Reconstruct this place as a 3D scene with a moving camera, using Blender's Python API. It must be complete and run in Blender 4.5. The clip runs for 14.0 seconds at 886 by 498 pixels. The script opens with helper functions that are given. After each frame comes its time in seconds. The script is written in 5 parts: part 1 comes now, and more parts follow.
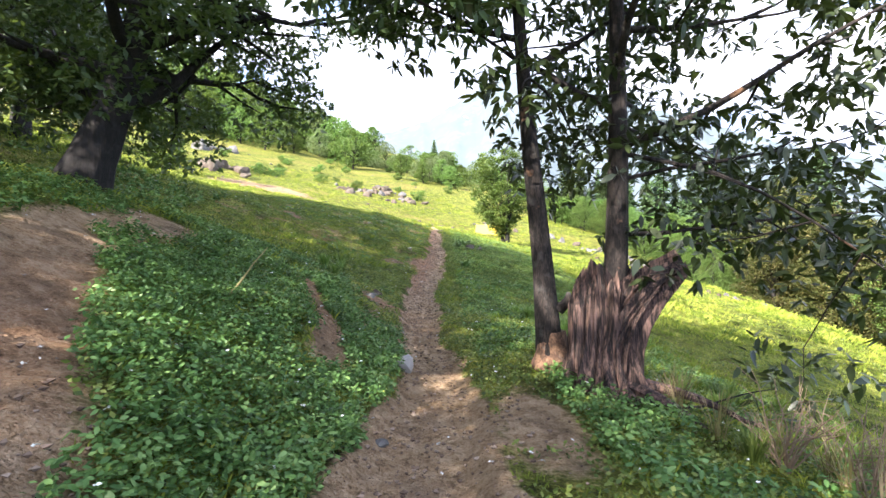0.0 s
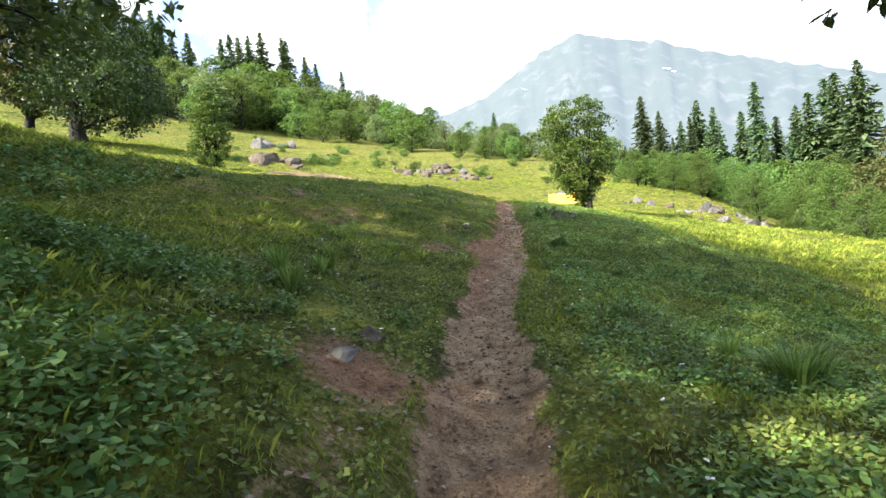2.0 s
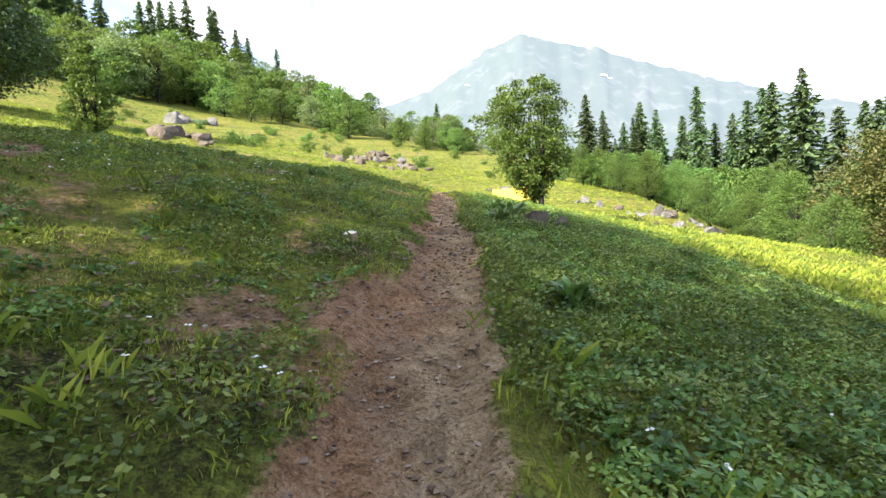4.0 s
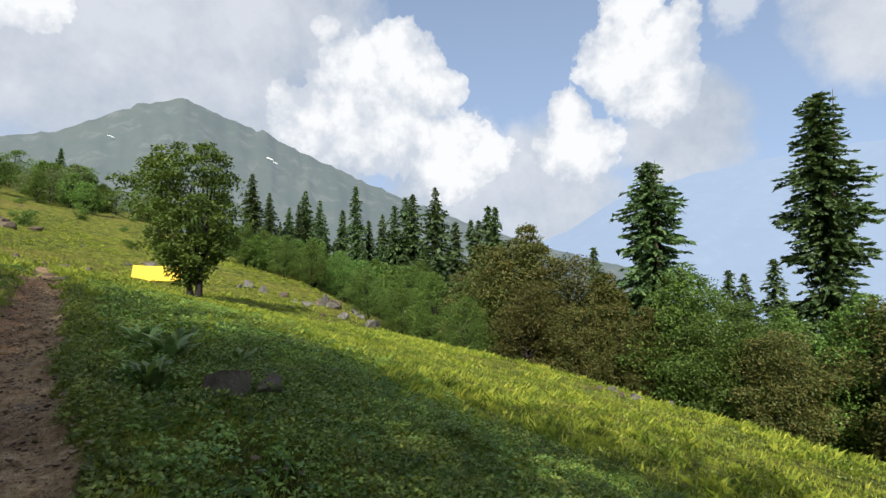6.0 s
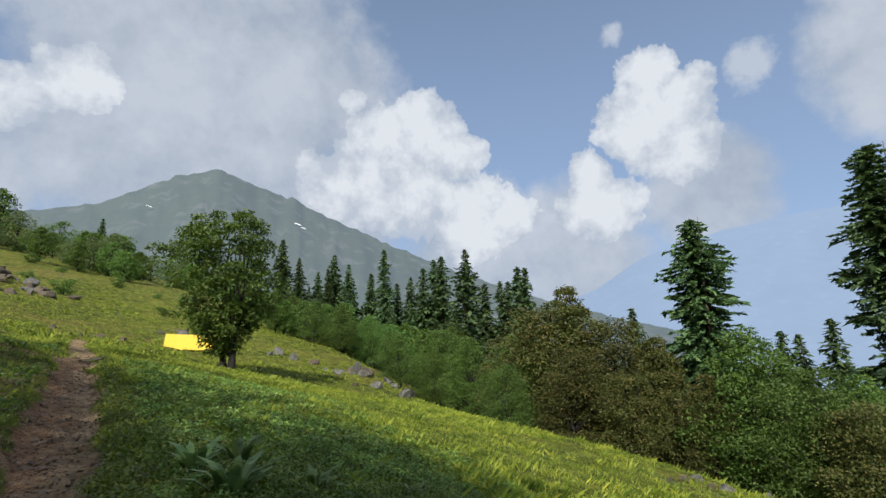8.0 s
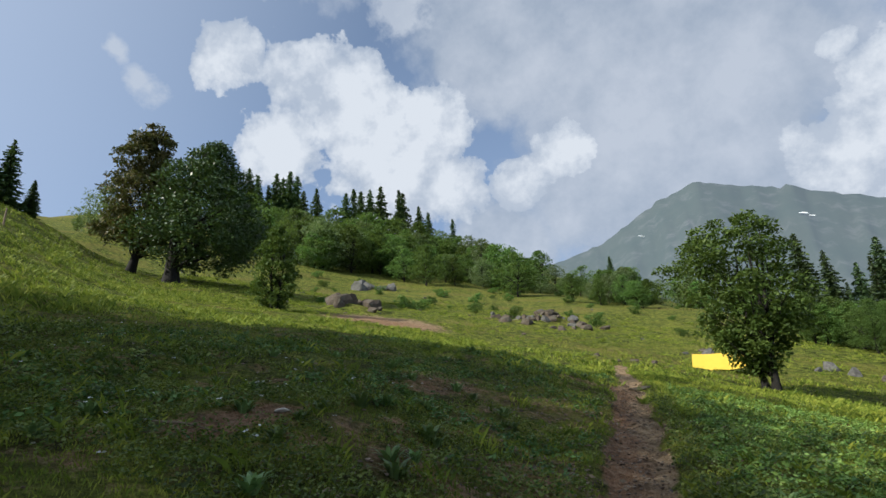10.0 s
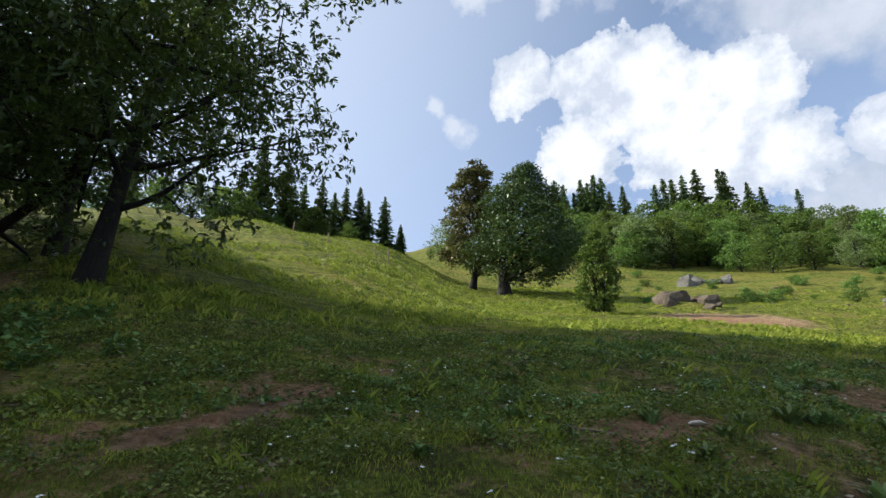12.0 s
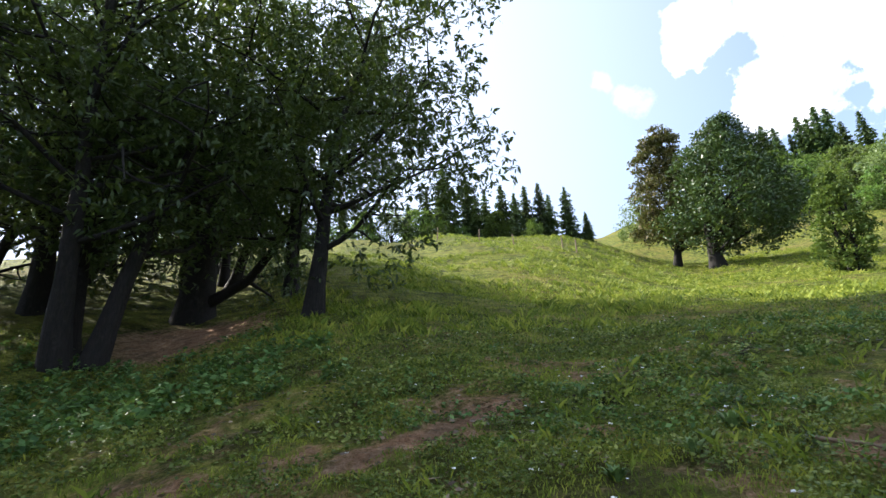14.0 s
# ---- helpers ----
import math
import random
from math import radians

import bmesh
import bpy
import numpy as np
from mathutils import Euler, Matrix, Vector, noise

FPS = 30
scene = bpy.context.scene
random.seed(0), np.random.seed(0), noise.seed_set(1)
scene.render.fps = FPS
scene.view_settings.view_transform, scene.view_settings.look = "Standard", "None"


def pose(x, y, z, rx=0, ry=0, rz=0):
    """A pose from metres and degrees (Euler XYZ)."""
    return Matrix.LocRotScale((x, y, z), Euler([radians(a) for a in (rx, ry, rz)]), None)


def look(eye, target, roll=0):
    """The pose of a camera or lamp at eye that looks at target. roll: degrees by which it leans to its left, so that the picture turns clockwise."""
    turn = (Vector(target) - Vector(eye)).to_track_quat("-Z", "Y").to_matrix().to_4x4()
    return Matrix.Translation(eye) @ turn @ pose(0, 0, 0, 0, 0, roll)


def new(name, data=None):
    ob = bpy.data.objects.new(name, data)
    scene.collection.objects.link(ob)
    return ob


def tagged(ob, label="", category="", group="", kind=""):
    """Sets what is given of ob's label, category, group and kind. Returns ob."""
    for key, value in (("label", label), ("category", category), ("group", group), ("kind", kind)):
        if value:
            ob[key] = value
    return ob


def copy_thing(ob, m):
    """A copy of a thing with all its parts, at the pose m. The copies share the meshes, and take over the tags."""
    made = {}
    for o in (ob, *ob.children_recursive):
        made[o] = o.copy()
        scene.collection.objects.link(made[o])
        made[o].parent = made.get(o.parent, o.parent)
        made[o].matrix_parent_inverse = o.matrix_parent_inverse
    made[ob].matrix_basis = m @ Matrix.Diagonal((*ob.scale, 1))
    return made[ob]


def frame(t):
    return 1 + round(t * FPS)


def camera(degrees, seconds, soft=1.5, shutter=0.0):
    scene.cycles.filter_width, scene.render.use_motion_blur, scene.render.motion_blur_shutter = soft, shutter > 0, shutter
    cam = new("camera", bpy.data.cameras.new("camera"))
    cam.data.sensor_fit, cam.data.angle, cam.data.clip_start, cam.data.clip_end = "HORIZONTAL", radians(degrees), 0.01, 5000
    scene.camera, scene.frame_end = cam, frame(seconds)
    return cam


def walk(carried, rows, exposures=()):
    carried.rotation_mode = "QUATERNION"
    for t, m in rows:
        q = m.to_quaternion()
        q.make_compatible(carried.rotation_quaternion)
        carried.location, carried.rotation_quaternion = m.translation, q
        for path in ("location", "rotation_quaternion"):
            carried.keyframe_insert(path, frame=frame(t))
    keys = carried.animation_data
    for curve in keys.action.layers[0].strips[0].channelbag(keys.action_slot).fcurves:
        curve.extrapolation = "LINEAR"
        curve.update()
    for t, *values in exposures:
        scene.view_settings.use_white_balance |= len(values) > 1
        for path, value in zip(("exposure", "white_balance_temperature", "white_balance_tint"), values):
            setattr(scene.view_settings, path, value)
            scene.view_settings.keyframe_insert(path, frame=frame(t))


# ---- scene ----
# A mountain meadow with a trodden path: x to the right of the path, y along it.
cam = camera(83.3, 14.0)
PATH = [
    (0.0, pose(-0.000, 0.000, 1.150, 90.50, 1.50, 0.00)),
    (0.5, pose(-0.058, 1.374, 1.068, 84.98, 1.60, -0.93)),
    (1.0, pose(-0.106, 2.697, 1.052, 84.28, 2.51, -1.79)),
    (1.5, pose(-0.106, 4.063, 1.057, 85.10, 3.61, -0.33)),
    (2.0, pose(-0.138, 5.410, 1.100, 88.83, 6.45, 7.95)),
    (2.5, pose(-0.283, 6.747, 1.046, 87.41, 5.07, 5.80)),
    (5.0, pose(-0.026, 12.551, 1.614, 87.47, 5.65, -10.88)),
    (5.5, pose(-0.002, 12.971, 1.738, 92.69, 1.61, -27.70)),
    (6.0, pose(0.033, 13.308, 1.932, 94.61, 1.49, -36.97)),
    (6.5, pose(-0.046, 13.550, 2.022, 96.13, 1.83, -41.80)),
    (7.0, pose(-0.054, 13.771, 2.086, 98.84, 1.94, -42.95)),
    (9.5, pose(-0.030, 15.306, 2.401, 104.35, 2.46, 4.03)),
    (10.0, pose(-0.204, 15.340, 2.407, 106.48, 3.35, 20.55)),
    (10.5, pose(-0.424, 15.361, 2.423, 107.18, 2.51, 31.72)),
    (11.0, pose(-0.585, 15.314, 2.450, 107.52, 1.59, 40.51)),
    (11.5, pose(-0.672, 15.289, 2.451, 107.74, 1.13, 45.94)),
    (12.0, pose(-0.746, 15.230, 2.467, 108.17, 0.75, 56.12)),
    (12.5, pose(-0.795, 15.291, 2.487, 108.47, 0.83, 65.45)),
    (13.0, pose(-0.639, 15.424, 2.512, 108.72, 1.38, 68.70)),
    (13.5, pose(-0.561, 15.536, 2.572, 108.78, 1.63, 68.07)),
    (14.0, pose(-0.828, 15.501, 2.580, 108.65, 3.48, 79.57)),
]
EXPOSURES = [(0.0, 2.4, 5950, 20), (0.5, 2.6, 5850, 22), (1.0, 2.5, 5850, 21), (1.5, 2.55, 6000, 17), (2.0, 1.95, 6150, 14), (2.7, 2.2, 6200, 14), (5.0, 1.3, 6400, 11), (5.5, 0.62, 6450, 9),
             (6.0, 0.6, 6400, 9), (6.5, 0.5, 6350, 9), (9.5, 0.25, 5900, 8), (11.0, 0.38, 5900, 8), (12.0, 0.72, 6100, 10), (12.5, 0.94, 6050, 11), (14.0, 1.48, 6000, 14)]
walk(cam, PATH, EXPOSURES)

# ---- light ----
SUN_AZ, SUN_EL = 138.0, 35.0          # degrees left of the path's heading, above the horizon
to_sun = Vector((-math.sin(radians(SUN_AZ)) * math.cos(radians(SUN_EL)),
                 math.cos(radians(SUN_AZ)) * math.cos(radians(SUN_EL)), math.sin(radians(SUN_EL))))
sun = new("sun", bpy.data.lights.new("sun", "SUN"))
sun.data.energy, sun.data.angle, sun.data.color = 5.0, radians(0.6), (1.0, 0.91, 0.73)
sun.matrix_world = look((0, 0, 60), Vector((0, 0, 60)) - to_sun)


class Nodes:
    """A short way to write node trees."""

    def __init__(self, tree):
        self.tree = tree
        tree.nodes.clear()

    def add(self, kind, props=None, **inputs):
        node = self.tree.nodes.new(kind)
        for key, value in (props or {}).items():
            if key == "operation":
                node.operation = value
            elif key == "data_type":
                node.data_type = value
            elif key == "blend_type":
                node.blend_type = value
            elif key == "attribute_name":
                node.attribute_name = value
            elif key == "sky_type":
                node.sky_type = value
        for key, value in inputs.items():
            key = int(key[1:]) if key[0] == "_" else key.replace("__", " ")
            self.set(node, key, value)
        return node

    def set(self, node, key, value):
        if isinstance(value, bpy.types.NodeSocket):
            self.tree.links.new(value, node.inputs[key])
        else:
            node.inputs[key].default_value = value

    def math(self, op, a, b=0.0):
        return self.add("ShaderNodeMath", {"operation": op}, _0=a, _1=b).outputs[0]

    def mix(self, fac, a, b, blend="MIX"):
        node = self.add("ShaderNodeMix", {"data_type": "RGBA", "blend_type": blend})
        self.set(node, 0, fac)
        self.set(node, 6, a)
        self.set(node, 7, b)
        return node.outputs[2]

    def ramp(self, fac, *stops):
        node = self.add("ShaderNodeValToRGB")
        els = node.color_ramp.elements
        while len(els) < len(stops):
            els.new(0.5)
        for el, (place, col) in zip(els, stops):
            el.position = place
            el.color = (*col, 1) if len(col) == 3 else col
        self.set(node, 0, fac)
        return node.outputs[0]

    def noise(self, vector, scale, detail=4.0, rough=0.55):
        node = self.add("ShaderNodeTexNoise", Scale=scale, Detail=detail, Roughness=rough)
        self.tree.links.new(vector, node.inputs["Vector"])
        return node.outputs["Fac"]


# Sky: clear blue with haze, and heaps of cumulus at named bearings.
world = bpy.data.worlds.new("sky")
scene.world = world
world.use_nodes = True
n = Nodes(world.node_tree)
sky = n.add("ShaderNodeTexSky", {"sky_type": "NISHITA"})
sky.sun_disc = False
sky.sun_elevation = radians(SUN_EL)
sky.sun_rotation = radians(-SUN_AZ)
sky.air_density, sky.dust_density, sky.altitude = 1.0, 2.0, 2500
coord = n.add("ShaderNodeTexCoord").outputs["Generated"]


def bearing(az, el):
    a, e = radians(az), radians(el)
    return (-math.sin(a) * math.cos(e), math.cos(a) * math.cos(e), math.sin(e))


# cloud heaps: degrees left of the heading, elevation, radius in degrees
CUMULUS = [(-33, 24, 4.9), (-27, 24, 3.6), (-37, 22, 2.9), (-31, 19, 7.1), (-38, 15, 5.2), (-43, 15, 2.9), (-24, 28, 1.6), (-25, 19, 5.8), (-59, 28, 3.2), (-63, 25, 3.2), (-59, 23, 5.2), (-52, 19, 2.5), (-53, 15, 3.9), (-62, 20, 3.6),
           (45, 36, 3.4), (35, 35, 4.4), (29, 36, 2.5), (30, 32, 5.8), (20, 30, 4.4), (39, 27, 4.4), (25, 25, 7.1), (18, 24, 4.2), (9, 23, 3.2), (4, 26, 3.0)]
WISPS = [(54, 32, 2.6), (57, 34, 1.6), (50, 45, 3.2), (40, 44, 2.4), (24, 42, 4.0), (-56, 33, 1.6), (-70, 26, 2.8)]
BANKS = [(-6, 28, 14), (-18, 30, 9.7), (-11, 23, 10.4), (-22, 16, 8.4), (-38, 10, 8.4), (-50, 10, 8), (-64, 16, 6.5), (-83, 25, 8.4), (0, 22, 9.7), (9, 40, 11), (-8, 35, 13), (-14, 24, 10.4), (-2, 22, 9.1), (12, 17, 6.5),
         (16, 37, 4), (30, 62, 16), (150, 30, 20), (-140, 30, 25), (-100, 40, 15)]
warp = n.add("ShaderNodeTexNoise", Scale=6.0, Detail=4.0, Roughness=0.6)
n.tree.links.new(coord, warp.inputs["Vector"])
off = n.add("ShaderNodeVectorMath", {"operation": "MULTIPLY_ADD"})
n.tree.links.new(warp.outputs["Color"], off.inputs[0])
off.inputs[1].default_value = (0.085, 0.085, 0.085)
off.inputs[2].default_value = (-0.0425, -0.0425, -0.0425)
bent = n.add("ShaderNodeVectorMath", {"operation": "ADD"})
n.tree.links.new(coord, bent.inputs[0])
n.tree.links.new(off.outputs[0], bent.inputs[1])


def heaps(rows, grow):
    """One minus the distance to the nearest heap's middle, in its radii."""
    best = None
    for az, el, rad in rows:
        far = n.add("ShaderNodeVectorMath", {"operation": "DISTANCE"})
        n.tree.links.new(bent.outputs[0], far.inputs[0])
        far.inputs[1].default_value = bearing(az, el)
        one = n.math("SUBTRACT", 1.0, n.math("DIVIDE", far.outputs["Value"], radians(rad) * grow))
        best = one if best is None else n.math("MAXIMUM", best, one)
    return n.math("MAXIMUM", best, -1.0)


billow = n.math("SUBTRACT", n.noise(coord, 16.0, 7.0, 0.62), 0.5)
broad_noise = n.math("SUBTRACT", n.noise(coord, 5.0, 6.0, 0.6), 0.5)
heap = heaps(CUMULUS, 1.12)
crisp = n.ramp(n.math("ADD", heap, n.math("MULTIPLY", billow, 1.25)), (0.06, (0, 0, 0)), (0.12, (0.7, 0.7, 0.7)), (0.3, (1, 1, 1)))
bank = n.ramp(n.math("ADD", heaps(BANKS, 1.2), n.math("MULTIPLY", n.math("ADD", broad_noise, n.math("MULTIPLY", billow, 0.35)), 1.1)), (0.02, (0, 0, 0)), (0.30, (0.8, 0.8, 0.8)), (0.5, (0.92, 0.92, 0.92)))
wisp = n.ramp(n.math("ADD", heaps(WISPS, 0.95), n.math("MULTIPLY", billow, 2.2)), (0.10, (0, 0, 0)), (0.6, (0.7, 0.7, 0.7)))
white = n.ramp(n.math("ADD", n.math("ADD", n.math("MULTIPLY", billow, 0.9), n.math("MULTIPLY", broad_noise, 0.9)), n.math("MULTIPLY", heap, 0.25)), (-0.0, (6.4, 6.8, 7.5)), (0.22, (9.5, 9.5, 9.6)))
grey = n.ramp(n.math("ADD", 0.5, n.math("ADD", broad_noise, n.math("MULTIPLY", billow, 0.5))), (0.35, (5.0, 5.5, 6.3)), (0.68, (7.2, 7.4, 7.9)))
height = n.add("ShaderNodeSeparateXYZ")
n.tree.links.new(coord, height.inputs[0])
veil = n.ramp(height.outputs["Z"], (0.0, (0.75, 0.75, 0.75)), (0.45, (0.5, 0.5, 0.5)), (0.9, (0.2, 0.2, 0.2)))
hazy = n.mix(veil, sky.outputs[0], (5.3, 6.8, 9.4, 1))
towards = n.add("ShaderNodeVectorMath", {"operation": "DOT_PRODUCT"})
n.tree.links.new(coord, towards.inputs[0])
towards.inputs[1].default_value = to_sun
hazy = n.mix(n.ramp(towards.outputs["Value"], (0.15, (0, 0, 0)), (0.95, (0.85, 0.85, 0.85))), hazy, (8.6, 9.3, 10.6, 1))     # brighter haze around the sun
colour = n.mix(crisp, n.mix(wisp, n.mix(bank, hazy, grey), (7.6, 7.8, 8.2, 1)), white)
back = n.add("ShaderNodeBackground", Color=colour, Strength=0.068)
n.tree.links.new(back.outputs[0], n.add("ShaderNodeOutputWorld").inputs[0])


# ---- materials ----
def material(name, build):
    mat = bpy.data.materials.new(name)
    mat.use_nodes = True
    m = Nodes(mat.node_tree)
    out = m.add("ShaderNodeOutputMaterial")
    m.tree.links.new(build(m), out.inputs[0])
    return mat


def bump(m, height_socket, strength=0.5, distance=0.02):
    node = m.add("ShaderNodeBump", Strength=strength, Distance=distance)
    m.tree.links.new(height_socket, node.inputs["Height"])
    return node.outputs[0]


def leaf_material(name, dark, mid, light, glow=0.35, rough=0.5, gloss=0.5, share=0.4, patches=0.9):
    def build(m):
        rnd = m.add("ShaderNodeNewGeometry").outputs["Random Per Island"]
        thing = m.add("ShaderNodeObjectInfo").outputs["Random"]
        place = m.add("ShaderNodeTexCoord").outputs["Object"]
        patch = m.math("ADD", 0.5, m.math("MULTIPLY", m.math("SUBTRACT", m.noise(place, patches, 3.0), 0.5), 2.0))
        value = m.math("ADD", m.math("MULTIPLY", rnd, 1.0 - share), m.math("MULTIPLY", patch, share))
        col = m.ramp(value, (0.15, dark), (0.5, mid), (0.9, light))
        shift = m.add("ShaderNodeHueSaturation", Hue=m.math("ADD", 0.485, m.math("MULTIPLY", thing, 0.03)),
                      Value=m.math("ADD", 0.65, m.math("MULTIPLY", thing, 0.7)), Color=col)
        body = m.add("ShaderNodeBsdfPrincipled", Base__Color=shift.outputs[0], Roughness=rough, Specular__IOR__Level=gloss)
        thin = m.add("ShaderNodeBsdfTranslucent", Color=m.mix(0.5, shift.outputs[0], (0.16, 0.22, 0.02, 1)))
        both = m.add("ShaderNodeMixShader", Fac=glow)
        m.tree.links.new(body.outputs[0], both.inputs[1])
        m.tree.links.new(thin.outputs[0], both.inputs[2])
        return both.outputs[0]
    return material(name, build)


def bark_material(name, dark, light, patch=None, stretch=0.15, moss=(0.22, 0.23, 0.19), crisp=0.2):
    def build(m):
        place = m.add("ShaderNodeTexCoord").outputs["Object"]
        mapping = m.add("ShaderNodeMapping", Vector=place, Scale=(1.0, 1.0, stretch))
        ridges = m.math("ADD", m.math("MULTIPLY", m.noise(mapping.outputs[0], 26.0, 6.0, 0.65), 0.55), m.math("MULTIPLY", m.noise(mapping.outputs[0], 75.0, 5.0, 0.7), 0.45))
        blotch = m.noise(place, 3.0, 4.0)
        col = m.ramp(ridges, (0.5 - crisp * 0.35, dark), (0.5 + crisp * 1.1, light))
        if patch:
            col = m.mix(m.ramp(blotch, (0.63, (0, 0, 0)), (0.68, (0.85, 0.85, 0.85))), col, (*patch, 1))
        col = m.mix(m.ramp(m.noise(place, 7.0, 3.0), (0.58, (0, 0, 0)), (0.75, (0.5, 0.5, 0.5))), col, (*moss, 1))
        return m.add("ShaderNodeBsdfPrincipled", Base__Color=col, Roughness=0.92, Normal=bump(m, ridges, 0.9, 0.03)).outputs[0]
    return material(name, build)


def rock_material(name, dark, light, lichen=(0.33, 0.34, 0.28)):
    def build(m):
        place = m.add("ShaderNodeTexCoord").outputs["Object"]
        grain = m.noise(place, 6.0, 8.0, 0.7)
        col = m.ramp(grain, (0.3, dark), (0.7, light))
        col = m.mix(m.ramp(m.noise(place, 1.7, 4.0), (0.5, (0, 0, 0)), (0.66, (0.7, 0.7, 0.7))), col, (*lichen, 1))
        return m.add("ShaderNodeBsdfPrincipled", Base__Color=col, Roughness=0.9, Normal=bump(m, grain, 0.8, 0.06)).outputs[0]
    return material(name, build)


def ground_build(m):
    place = m.add("ShaderNodeTexCoord").outputs["Object"]
    bare = m.add("ShaderNodeAttribute", {"attribute_name": "bare"}).outputs["Fac"]
    red = m.add("ShaderNodeAttribute", {"attribute_name": "red"}).outputs["Fac"]
    big, mid, small = m.noise(place, 0.22, 5.0), m.noise(place, 1.6, 6.0), m.noise(place, 14.0, 6.0, 0.7)
    tiny = m.noise(place, 55.0, 4.0, 0.7)
    # The dark end is thatch, with shade painted into the gaps between plants.
    turf = m.ramp(m.math("ADD", m.math("MULTIPLY", mid, 0.40), m.math("ADD", m.math("MULTIPLY", small, 0.32), m.math("MULTIPLY", tiny, 0.28))),
                  (0.42, (0.012, 0.015, 0.005)), (0.53, (0.165, 0.196, 0.032)), (0.63, (0.45, 0.44, 0.075)))
    turf = m.mix(m.ramp(big, (0.42, (0, 0, 0)), (0.66, (0.55, 0.55, 0.55))), turf, (0.225, 0.228, 0.038, 1))
    dry = m.ramp(m.noise(place, 0.11, 5.0, 0.6), (0.50, (0, 0, 0)), (0.64, (0.5, 0.5, 0.5)))
    turf = m.mix(dry, turf, m.mix(mid, (0.13, 0.105, 0.035, 1), (0.30, 0.235, 0.075, 1)))
    lump = m.noise(place, 6.0, 5.0, 0.65)
    grains = m.math("ADD", m.math("MULTIPLY", lump, 0.35), m.math("ADD", m.math("MULTIPLY", small, 0.35), m.math("MULTIPLY", tiny, 0.3)))
    # Dark ends of soil and clay stand in for shade between the clods.
    soil = m.ramp(grains, (0.37, (0.10, 0.064, 0.034)), (0.48, (0.39, 0.265, 0.15)), (0.60, (0.60, 0.45, 0.29)))
    clay = m.ramp(grains, (0.37, (0.07, 0.036, 0.018)), (0.48, (0.31, 0.172, 0.092)), (0.60, (0.45, 0.30, 0.19)))
    soil = m.mix(red, soil, clay)
    soil = m.mix(m.ramp(tiny, (0.60, (0, 0, 0)), (0.72, (0.6, 0.6, 0.6))), soil, (0.33, 0.29, 0.23, 1))
    edge = m.math("ADD", bare, m.math("MULTIPLY", m.math("SUBTRACT", m.math("ADD", m.math("MULTIPLY", small, 0.5), m.math("MULTIPLY", mid, 0.5)), 0.5), 1.6))
    col = m.mix(m.ramp(edge, (0.30, (0, 0, 0)), (0.56, (1, 1, 1))), turf, soil)
    rough = m.math("ADD", m.math("MULTIPLY", small, 0.6), m.math("MULTIPLY", tiny, 0.4))
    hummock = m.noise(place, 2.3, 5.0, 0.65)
    # Low parts of the hummocks are coloured darker, as shade in hollows.
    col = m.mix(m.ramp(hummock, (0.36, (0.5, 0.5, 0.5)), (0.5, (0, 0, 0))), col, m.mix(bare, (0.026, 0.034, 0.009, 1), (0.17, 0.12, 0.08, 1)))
    fine_bump = m.add("ShaderNodeBump", Strength=1.0, Distance=0.10, Height=rough, Normal=bump(m, hummock, 0.9, 0.42))
    return m.add("ShaderNodeBsdfPrincipled", Base__Color=col, Roughness=0.95, Specular__IOR__Level=0.12, Normal=fine_bump.outputs[0]).outputs[0]


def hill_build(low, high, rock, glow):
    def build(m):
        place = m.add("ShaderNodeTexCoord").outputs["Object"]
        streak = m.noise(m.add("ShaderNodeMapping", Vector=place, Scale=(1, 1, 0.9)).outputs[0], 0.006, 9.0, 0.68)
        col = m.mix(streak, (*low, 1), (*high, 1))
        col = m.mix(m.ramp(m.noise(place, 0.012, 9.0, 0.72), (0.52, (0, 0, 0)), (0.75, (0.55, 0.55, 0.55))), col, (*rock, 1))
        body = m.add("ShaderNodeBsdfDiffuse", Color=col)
        # Bluish emission on the surface stands in for the haze before it.
        painted_haze = m.add("ShaderNodeEmission", Color=(*glow, 1), Strength=1.0)
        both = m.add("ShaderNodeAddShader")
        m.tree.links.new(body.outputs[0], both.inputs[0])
        m.tree.links.new(painted_haze.outputs[0], both.inputs[1])
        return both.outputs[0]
    return build


def plain(name, colour, rough=0.6, vary=0.15, scale=8.0):
    def build(m):
        place = m.add("ShaderNodeTexCoord").outputs["Object"]
        grain = m.noise(place, scale, 6.0, 0.6)
        col = m.mix(grain, tuple(c * (1 - vary) for c in colour) + (1,), tuple(min(1, c * (1 + vary)) for c in colour) + (1,))
        return m.add("ShaderNodeBsdfPrincipled", Base__Color=col, Roughness=rough, Normal=bump(m, grain, 0.3, 0.01)).outputs[0]
    return material(name, build)


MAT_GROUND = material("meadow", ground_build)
# The last colour of the peak and of the range is the emitted haze.
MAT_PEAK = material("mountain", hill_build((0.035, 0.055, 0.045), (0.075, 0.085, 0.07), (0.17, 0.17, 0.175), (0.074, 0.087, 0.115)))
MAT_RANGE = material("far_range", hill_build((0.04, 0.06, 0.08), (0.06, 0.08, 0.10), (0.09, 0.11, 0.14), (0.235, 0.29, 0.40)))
MAT_SNOW = plain("snow", (0.85, 0.87, 0.9), 0.7, 0.05, 0.1)
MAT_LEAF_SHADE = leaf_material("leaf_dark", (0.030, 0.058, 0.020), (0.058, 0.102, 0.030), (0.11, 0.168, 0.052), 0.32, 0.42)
# Darker copy of the leaf above: a silhouette's shade is put into the colour.
MAT_LEAF_SILHOUETTE = leaf_material("leaf_slim", (0.018, 0.036, 0.012), (0.038, 0.068, 0.02), (0.08, 0.12, 0.036), 0.14, 0.42)
